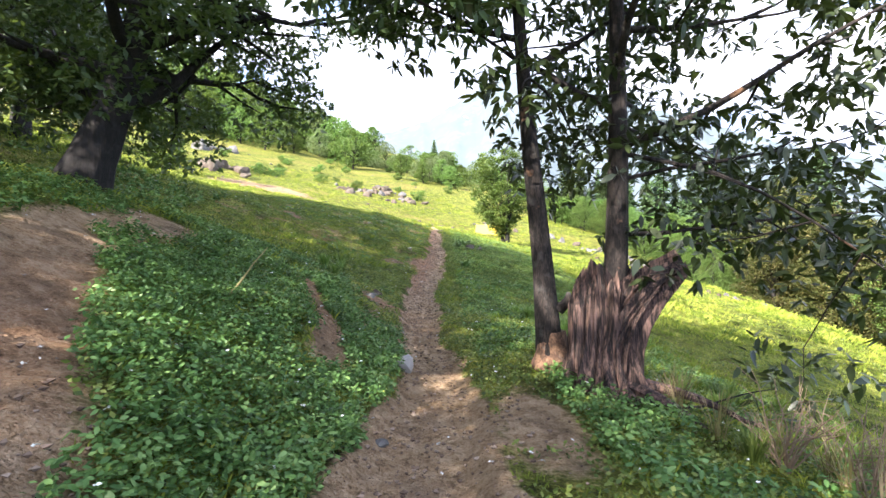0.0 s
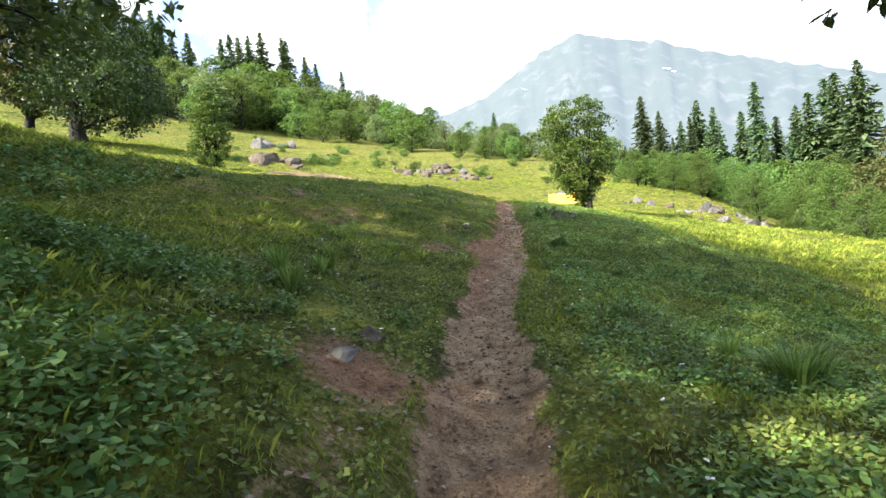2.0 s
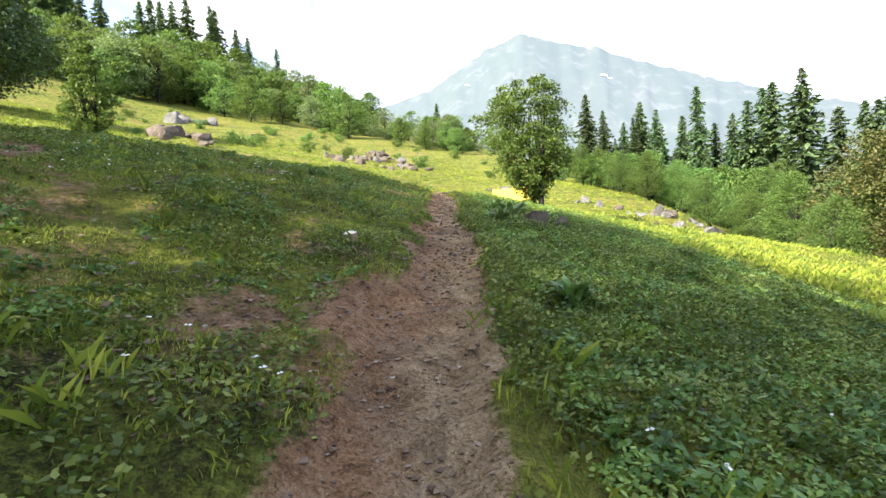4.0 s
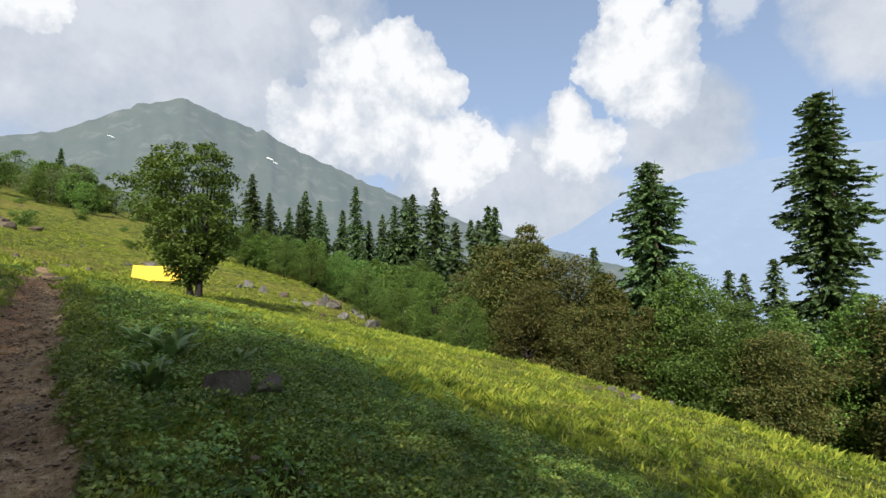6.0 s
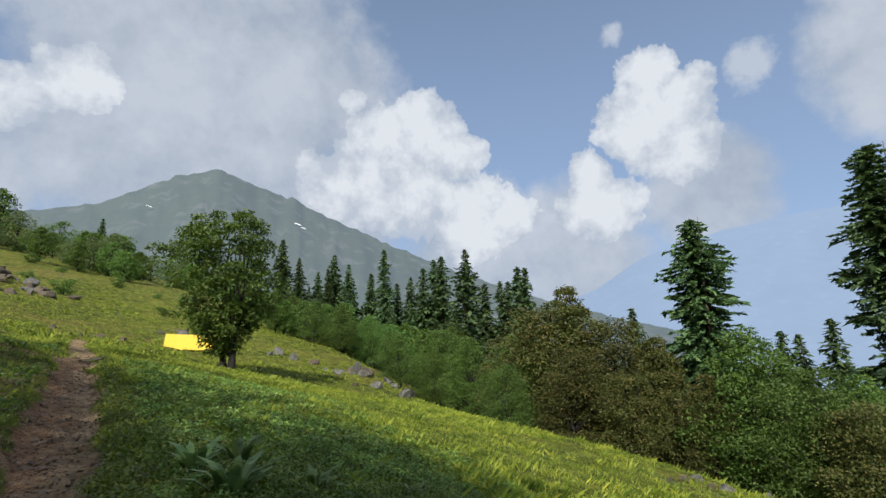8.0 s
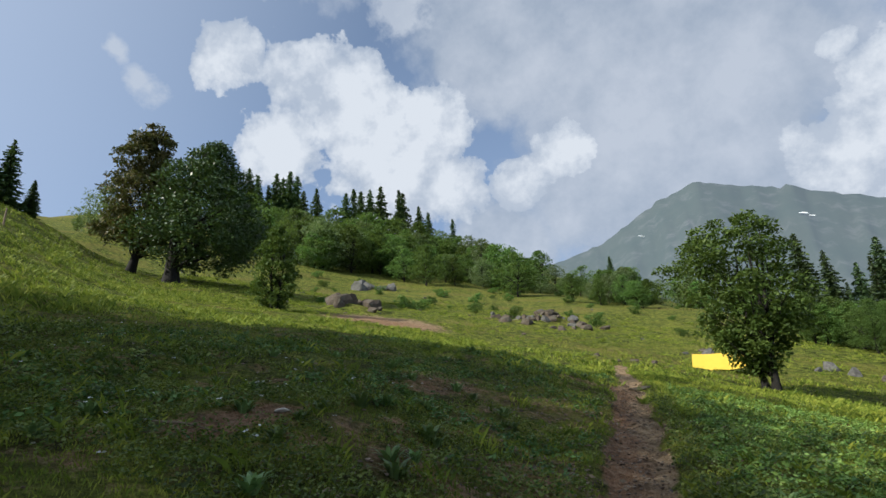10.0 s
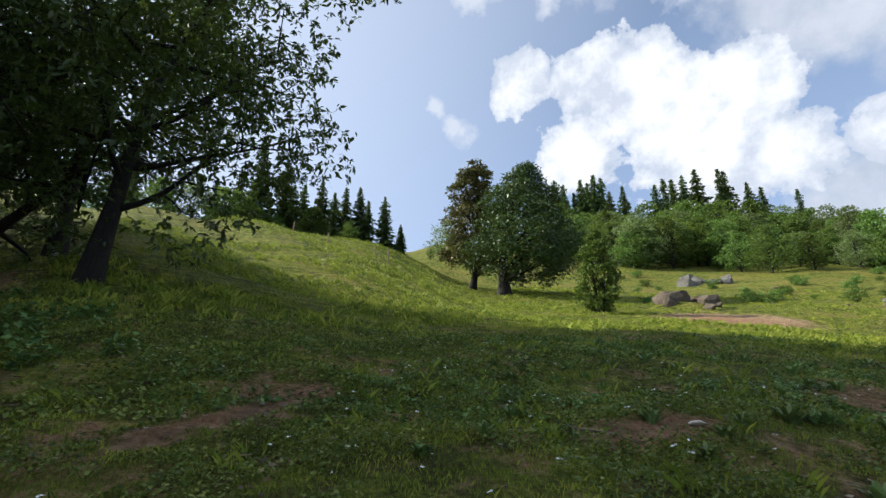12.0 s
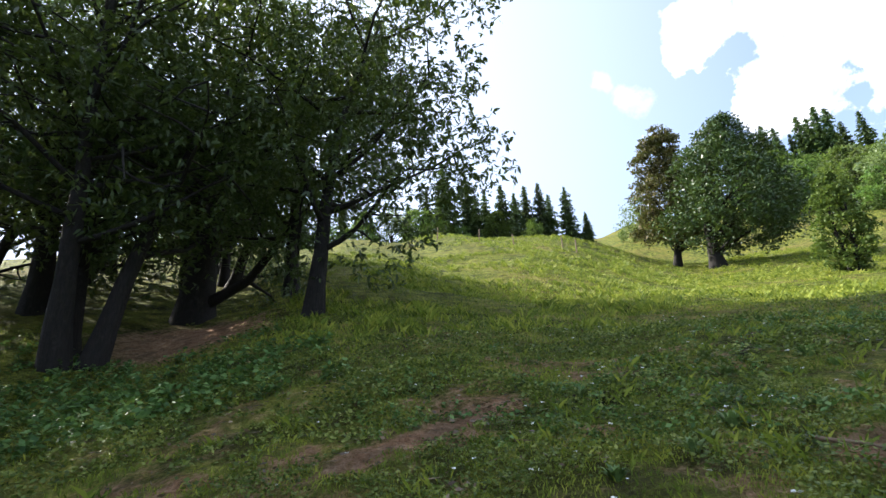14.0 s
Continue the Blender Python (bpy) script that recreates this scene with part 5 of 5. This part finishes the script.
# ---- low plants ----
def blades(x, y, h, w, rng, lean=0.5):
    """Grass blades bent once: two triangles each."""
    k = len(x)
    z = land(x, y)
    a = rng.uniform(0, 6.283, k)
    h, w = h * rng.uniform(0.5, 1.3, k), w * rng.uniform(0.6, 1.3, k)
    ln = rng.uniform(0.1, lean, k) * h * 1.6
    b = np.c_[x, y, z - 0.01]
    s = np.c_[-np.sin(a), np.cos(a), np.zeros(k)] * w[:, None]
    out = np.c_[np.cos(a), np.sin(a), np.zeros(k)]
    up = np.array([0, 0, 1.0])
    m = b + out * (ln * 0.35)[:, None] + up * (h * 0.65)[:, None]
    t = b + out * ln[:, None] + up * h[:, None]
    verts = np.stack([b - s * 0.5, b + s * 0.5, m + s * 0.3, t], 1).reshape(-1, 3)
    i = np.arange(k)[:, None] * 4
    return verts, np.concatenate([np.c_[i, i + 1, i + 2], np.c_[i, i + 2, i + 3]])


def scatter(rng, count, x0, x1, y0, y1, soil=0.42, clump=0.0, size=1.3, seed=30):
    x, y = rng.uniform(x0, x1, count), rng.uniform(y0, y1, count)
    ok = bare_soil(x, y)[0] + 0.25 * lumps(x, y, 0.35, seed) < soil
    if clump:
        ok &= lumps(x, y, size, seed + 1) + 0.5 * lumps(x, y, size * 0.35, seed + 2) > clump
    return x[ok], y[ok]


rng = np.random.default_rng(40)
turf = [blades(*scatter(rng, 80000, -4.5, 3, 12.6, 19.5, 0.45, -0.9), 0.032, 0.006, rng)]
for cnt, x0, x1, y0, y1, h, w, clump in [(62000, -4.5, 4, 0.8, 13, 0.045, 0.007, -0.6), (70000, -7, 5, 13, 24, 0.04, 0.007, -0.5), (22000, -4, 5, 0.8, 13, 0.09, 0.006, 0.1),
                                         (60000, -14, -4.5, 2, 30, 0.055, 0.012, -0.5), (66000, 3, 14, 4, 34, 0.065, 0.013, -0.7), (36000, -6, 8, 24, 36, 0.065, 0.016, -0.5),
                                         (44000, -34, -10, 12, 48, 0.08, 0.024, -0.6), (40000, -30, 20, 36, 90, 0.10, 0.045, -0.5), (18000, -60, -24, 30, 80, 0.10, 0.05, -0.5),
                                         (40000, -34, -6, 14, 48, 0.11, 0.02, 0.35), (36000, 3, 16, 12, 40, 0.10, 0.015, 0.35), (30000, -30, 22, 44, 90, 0.09, 0.04, 0.35)]:
    turf.append(blades(*scatter(rng, cnt, x0, x1, y0, y1, 0.40, clump), h, w, rng))


def tussocks(count, x0, x1, y0, y1, per, h, w, wide, clump):
    """Small domes of blades, thick in some patches and missing in others."""
    cx, cy = scatter(rng, count, x0, x1, y0, y1, 0.35, clump, 3.2, 80)
    k = len(cx)
    r = wide * np.repeat(rng.uniform(0.5, 1.3, k), per) * np.sqrt(rng.random(k * per))
    a = rng.uniform(0, 6.283, k * per)
    tall_by = np.repeat(rng.uniform(0.5, 1.4, k), per)
    return blades(np.repeat(cx, per) + r * np.cos(a), np.repeat(cy, per) + r * np.sin(a), h * tall_by, w, rng, 0.8)


turf += [tussocks(5600, -36, -9, 14, 50, 14, 0.17, 0.030, 0.24, -0.25), tussocks(4600, 3.5, 17, 12, 40, 14, 0.12, 0.020, 0.18, -0.3), tussocks(4600, -32, 24, 36, 95, 12, 0.17, 0.05, 0.40, -0.15),
         tussocks(3000, -62, -30, 24, 80, 12, 0.22, 0.06, 0.45, -0.3), tussocks(2400, -6, 4, 13, 36, 12, 0.085, 0.012, 0.12, -0.1), tussocks(1800, -5, 4.5, 4.5, 13, 12, 0.09, 0.011, 0.11, -0.1)]
tagged(piece("grass", mesh_from("grass", *merge(turf)), MAT_GRASS), "short meadow grass over the whole hillside", "grass", kind="stuff")

mat_leaves = []
for cnt, x0, x1, y0, y1, size, clump in [(60000, -4.5, 0, 12.6, 19.5, 0.024, -0.3), (70000, 0, 3.5, 12.6, 19.5, 0.026, -0.6), (130000, -4.5, 4, 0.8, 13.5, 0.034, -0.6), (60000, -7.5, 0, 13.5, 25, 0.03, -0.2), (60000, 0, 4.5, 13.5, 25, 0.032, -0.6), (30000, -15, -4.5, 2, 30, 0.055, -0.2), (36000, -9.5, -4.5, 9, 21, 0.042, -0.6), (26000, 3, 12, 6, 30, 0.05, -0.1)]:
    x, y = scatter(rng, cnt, x0, x1, y0, y1, 0.45, clump, 0.8, 50)
    mat_leaves.append(leaves(np.c_[x, y, land(x, y) + rng.uniform(0.0, 0.07, len(x)) ** 1.0 * (0.5 + step(-0.3, 0.6, lumps(x, y, 0.5, 51)))], size, rng, droop=-0.25, long=1.5, spread=0.5))
tagged(piece("ground_cover", mesh_from("ground_cover", *merge(mat_leaves)), MAT_COVER), "small broad-leaved herbs among the grass", "herbs", kind="stuff")


def weeds(x, y, h, leaf_size, rng, per=13, oval=False):
    """Nettle-like plants: leaves in tiers up a stem."""
    k = len(x)
    h = h * rng.uniform(0.5, 1.25, k)
    u = (np.arange(per) + 0.5) / per
    px = np.repeat(x, per) + rng.normal(0, 0.025, k * per)
    py = np.repeat(y, per) + rng.normal(0, 0.025, k * per)
    pz = np.repeat(land(x, y), per) + np.repeat(h, per) * np.tile(u, k)
    return (oval_leaves if oval else leaves)(np.c_[px, py, pz], leaf_size * (1.0 if oval else 1.0), rng, droop=0.15, long=1.9, spread=0.65)


herb = []
for cnt, x0, x1, y0, y1, h, size, clump in [(6400, -2.6, -0.45, 1.0, 6.4, 0.14, 0.037, -0.75), (2400, -4.6, -2.4, 3.0, 9.0, 0.15, 0.046, -0.4), (2500, -3.8, -0.9, 6.0, 9.6, 0.12, 0.044, -0.3),
                                            (3000, 0.3, 4.0, 5.4, 13.5, 0.09, 0.045, -0.3), (1100, 0.9, 3.4, 2.2, 5.0, 0.14, 0.045, -0.4), (800, 0.4, 3.5, 13, 25, 0.09, 0.045, 0.0), (900, -12, -6.5, 8, 15.5, 0.20, 0.10, -0.1),
                                            (3000, -6.5, -0.7, 15.5, 28, 0.08, 0.045, 0.12), (700, -3.4, -0.8, 12.5, 16, 0.06, 0.04, 0.1)]:
    x, y = scatter(rng, cnt, x0, x1, y0, y1, 0.5, clump, 1.0, 60)
    herb.append(weeds(x, y, h, size, rng, 12, y0 < 6))
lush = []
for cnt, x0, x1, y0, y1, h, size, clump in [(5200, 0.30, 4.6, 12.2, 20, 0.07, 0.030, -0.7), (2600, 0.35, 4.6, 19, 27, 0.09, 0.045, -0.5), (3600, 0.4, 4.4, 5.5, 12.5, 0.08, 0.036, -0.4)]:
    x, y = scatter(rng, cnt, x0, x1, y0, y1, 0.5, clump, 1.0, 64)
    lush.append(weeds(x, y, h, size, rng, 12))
tagged(piece("herbs", mesh_from("herbs", *merge(lush)), MAT_HERB), "lush light green herbs, brightened for the thin shade downhill of the path", "herbs", kind="stuff")
tagged(piece("nettles", mesh_from("nettles", *merge(herb)), MAT_WEED), "dense knee-high green nettles beside the path", "nettles", kind="stuff")


def tuft(name, count, h, w, seed, mat, label, category, lean=0.9):
    """A clump of arching blades at the origin."""
    r = np.random.default_rng(seed)
    base = thing(name, 0, 0, 0, label, category)
    k = count
    a = r.uniform(0, 6.283, k)
    hh, ww = h * r.uniform(0.5, 1.15, k), w * r.uniform(0.7, 1.2, k)
    out = np.c_[np.cos(a), np.sin(a), np.zeros(k)]
    s = np.c_[-np.sin(a), np.cos(a), np.zeros(k)] * ww[:, None]
    b = out * r.uniform(0, 0.07, k)[:, None] - np.array([0, 0, 0.03])
    ln = (hh * r.uniform(0.15, lean, k))[:, None]
    up = np.array([0, 0, 1.0]) * hh[:, None]
    rows = [(0.0, 0.0, 0.5), (0.2, 0.45, 1.0), (0.55, 0.82, 0.8), (1.0, 0.95, 0.05)]
    pts = []
    for o, u, q in rows:
        c = b + out * ln * o + up * u
        pts += [c - s * q * 0.5, c + s * q * 0.5]
    verts = np.stack(pts, 1).reshape(-1, 3)
    i = np.arange(k)[:, None] * 8
    faces = np.concatenate([np.c_[i + 2 * j, i + 2 * j + 1, i + 2 * j + 3, i + 2 * j + 2] for j in range(3)])
    piece("foliage", mesh_from("foliage", verts, faces), mat, base)
    return base


rp = random.Random(77)
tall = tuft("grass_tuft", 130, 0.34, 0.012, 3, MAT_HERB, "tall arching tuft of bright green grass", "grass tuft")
spots = [(-2.25 + rp.gauss(0, 0.18), 11.4 - 0.22 * k) for k in range(11)]
spots += [(rp.uniform(1.3, 3.3), rp.uniform(5.8, 9.5)) for _ in range(26)] + [(rp.uniform(2.0, 4.5), rp.uniform(3.0, 6.5)) for _ in range(22)]
for k, (x, y) in enumerate(spots):
    (place if k == 0 else more)(tall, x, y, rp.uniform(0, 360), rp.uniform(0.5, 0.9) * (0.95 if k < 11 else 1), 0.0)
dock = tuft("dock_plant", 34, 0.19, 0.055, 5, MAT_DOCK, "pale green dock plant with a rosette of long leaves", "dock plant", 1.6)
broad = tuft("dock_plant", 60, 0.21, 0.06, 15, MAT_WEED, "dark green dock plant with broad upright leaves", "dock plant", 1.5)
place(broad, 0.63, 14.05, 0, 0.85, 0.0)
for x, y, turn, size in [(-3.6, 17.75, 20, 1.15), (-3.55, 18.35, 80, 0.8), (-3.3, 17.25, 140, 0.9), (-3.3, 16.8, 250, 0.7), (-2.45, 19.3, 10, 1.5), (-2.3, 19.5, 200, 1.2), (-3.35, 19.0, 300, 1.0), (-3.95, 19.2, 50, 0.8), (-4.35, 20.5, 0, 1.2),
                         (-4.7, 19.6, 90, 1.0), (-2.7, 21.0, 170, 1.2), (-4.25, 22.6, 30, 1.4), (-1.65, 18.3, 60, 1.3), (-1.7, 19.15, 120, 0.9), (-1.45, 20.65, 220, 1.2), (-1.1, 16.45, 75, 1.0), (-2.45, 18.2, 310, 1.1), (-1.65, 18.6, 190, 0.9), (0.4, 17.5, 15, 1.1)]:
    more(dock if size > 0.75 else broad, x, y, turn, size * 0.48, 0.0)
for x, y, turn, size in [(0.72, 18.0, 30, 1.3), (0.58, 18.5, 100, 1.1), (0.95, 18.9, 200, 1.2), (0.5, 17.2, 320, 1.0), (1.35, 18.3, 60, 0.9)]:
    more(dock, x, y, turn, size, 0.0)
spots = [(0.85, 21), (0.6, 19.5)]
spots += [(rp.uniform(-7.5, -1.2), rp.uniform(17.2, 25)) for _ in range(58)] + [(rp.uniform(0.5, 3), rp.uniform(16, 27)) for _ in range(14)] + [(rp.uniform(-5, -1), rp.uniform(25, 29)) for _ in range(26)]
for k, (x, y) in enumerate(spots):
    (place if k == 0 else more)(dock, x, y, rp.uniform(0, 360), rp.uniform(0.35, 0.7), 0.0)
straw = tuft("dry_tuft", 40, 0.45, 0.006, 9, MAT_DRY, "tuft of dry straw-coloured stalks", "dry tuft", 0.8)
for k in range(14):
    (place if k == 0 else more)(straw, rp.uniform(1.9, 3.6), rp.uniform(2.4, 5.0), rp.uniform(0, 360), rp.uniform(0.7, 1.2), 0.0)


def dry_shrub(x, y, seed):
    r = random.Random(seed)
    base = thing("dry_shrub", x, y, label="leafless brown twiggy shrub beside the stump", category="shrub")
    for _ in range(16):
        a = r.uniform(0, 6.28)
        stalk = curve_points((0, 0, -0.03), (math.cos(a) * 0.5, math.sin(a) * 0.5, 1), r.uniform(0.4, 0.75), 6, r, 0.16)
        chunks = [tube(stalk, [0.008 - 0.001 * j for j in range(7)], 4)]
        for j in (2, 3, 4, 5):
            tw = curve_points(stalk[j], (r.gauss(0, 1), r.gauss(0, 1), 0.7), r.uniform(0.12, 0.28), 3, r, 0.2)
            chunks.append(tube(tw, [0.004, 0.003, 0.002, 0.001], 4))
        piece("twig", mesh_from("twig", *merge(chunks), True), MAT_POLE, base)


dry_shrub(2.25, 3.35, 1)
dry_shrub(2.6, 3.1, 2)


def stick(x, y, ln, turn, lift, mat, label):
    r = random.Random(int(x * 100) + 7)
    pts = curve_points((0, 0, 0.02), (1, 0, lift), ln, 6, r, 0.12)
    p = piece("stick", mesh_from("stick", *tube(pts, [0.012 - 0.0013 * j for j in range(7)], 6), True), mat)
    p.matrix_basis = pose(x, y, ground_z(x, y), 0, 0, turn)
    tagged(p, label, "stick")


stick(-1.75, 3.9, 0.6, 60, 0.9, MAT_DRY, "bent pale dead stalk in the nettles")
stick(-1.05, 13.9, 0.22, 40, 0.02, MAT_POLE, "short dead stick lying on the turf")
stick(-0.3, 12.2, 0.2, 100, 0.05, MAT_POLE, "thin dead stick lying on the path")
stick(-3.2, 17.9, 0.5, 20, 0.05, MAT_POLE, "curved dead stick lying on the turf")
stick(1.9, 4.3, 0.9, -20, 0.02, MAT_BARK, "fallen dark branch lying beside the stump")


def flowers():
    r = np.random.default_rng(12)
    x = np.concatenate([r.uniform(-4, 2.5, 220), r.uniform(-9, -2, 160), r.uniform(-2.2, -0.6, 40)])
    y = np.concatenate([r.uniform(1, 13, 220), r.uniform(15, 21, 160), r.uniform(1.5, 6, 40)])
    c = np.c_[x, y, land(x, y) + r.uniform(0.04, 0.14, len(x))]
    parts = [oval_leaves(c + r.normal(0, 0.001, c.shape), 0.018, r, droop=-0.2, long=1.4, spread=0.3) for _ in range(4)]
    tagged(piece("flowers", mesh_from("flowers", *merge(parts)), MAT_FLOWER), "tiny white flowers dotted in the grass", "flowers", kind="stuff")


flowers()


def litter():
    """Dead leaves and broken stalks on the worn turf."""
    r = np.random.default_rng(13)
    x, y = r.uniform(-9, 1, 9000), r.uniform(12.8, 24, 9000)
    ok = lumps(x, y, 0.9, 91) + 0.4 * lumps(x, y, 0.3, 92) > -0.1
    x, y = x[ok], y[ok]
    c = np.c_[x, y, land(x, y) + r.uniform(0.01, 0.035, len(x))]
    half = len(c) // 2
    parts = [leaves(c[:half], 0.05, r, droop=0.0, long=1.9, spread=0.4), leaves(c[half:], 0.11, r, droop=0.0, long=14, spread=0.2)]
    tagged(piece("leaf_litter", mesh_from("leaf_litter", *merge(parts)), MAT_LITTER), "brown dead leaves and broken stalks on worn turf", "leaf litter", kind="stuff")


litter()
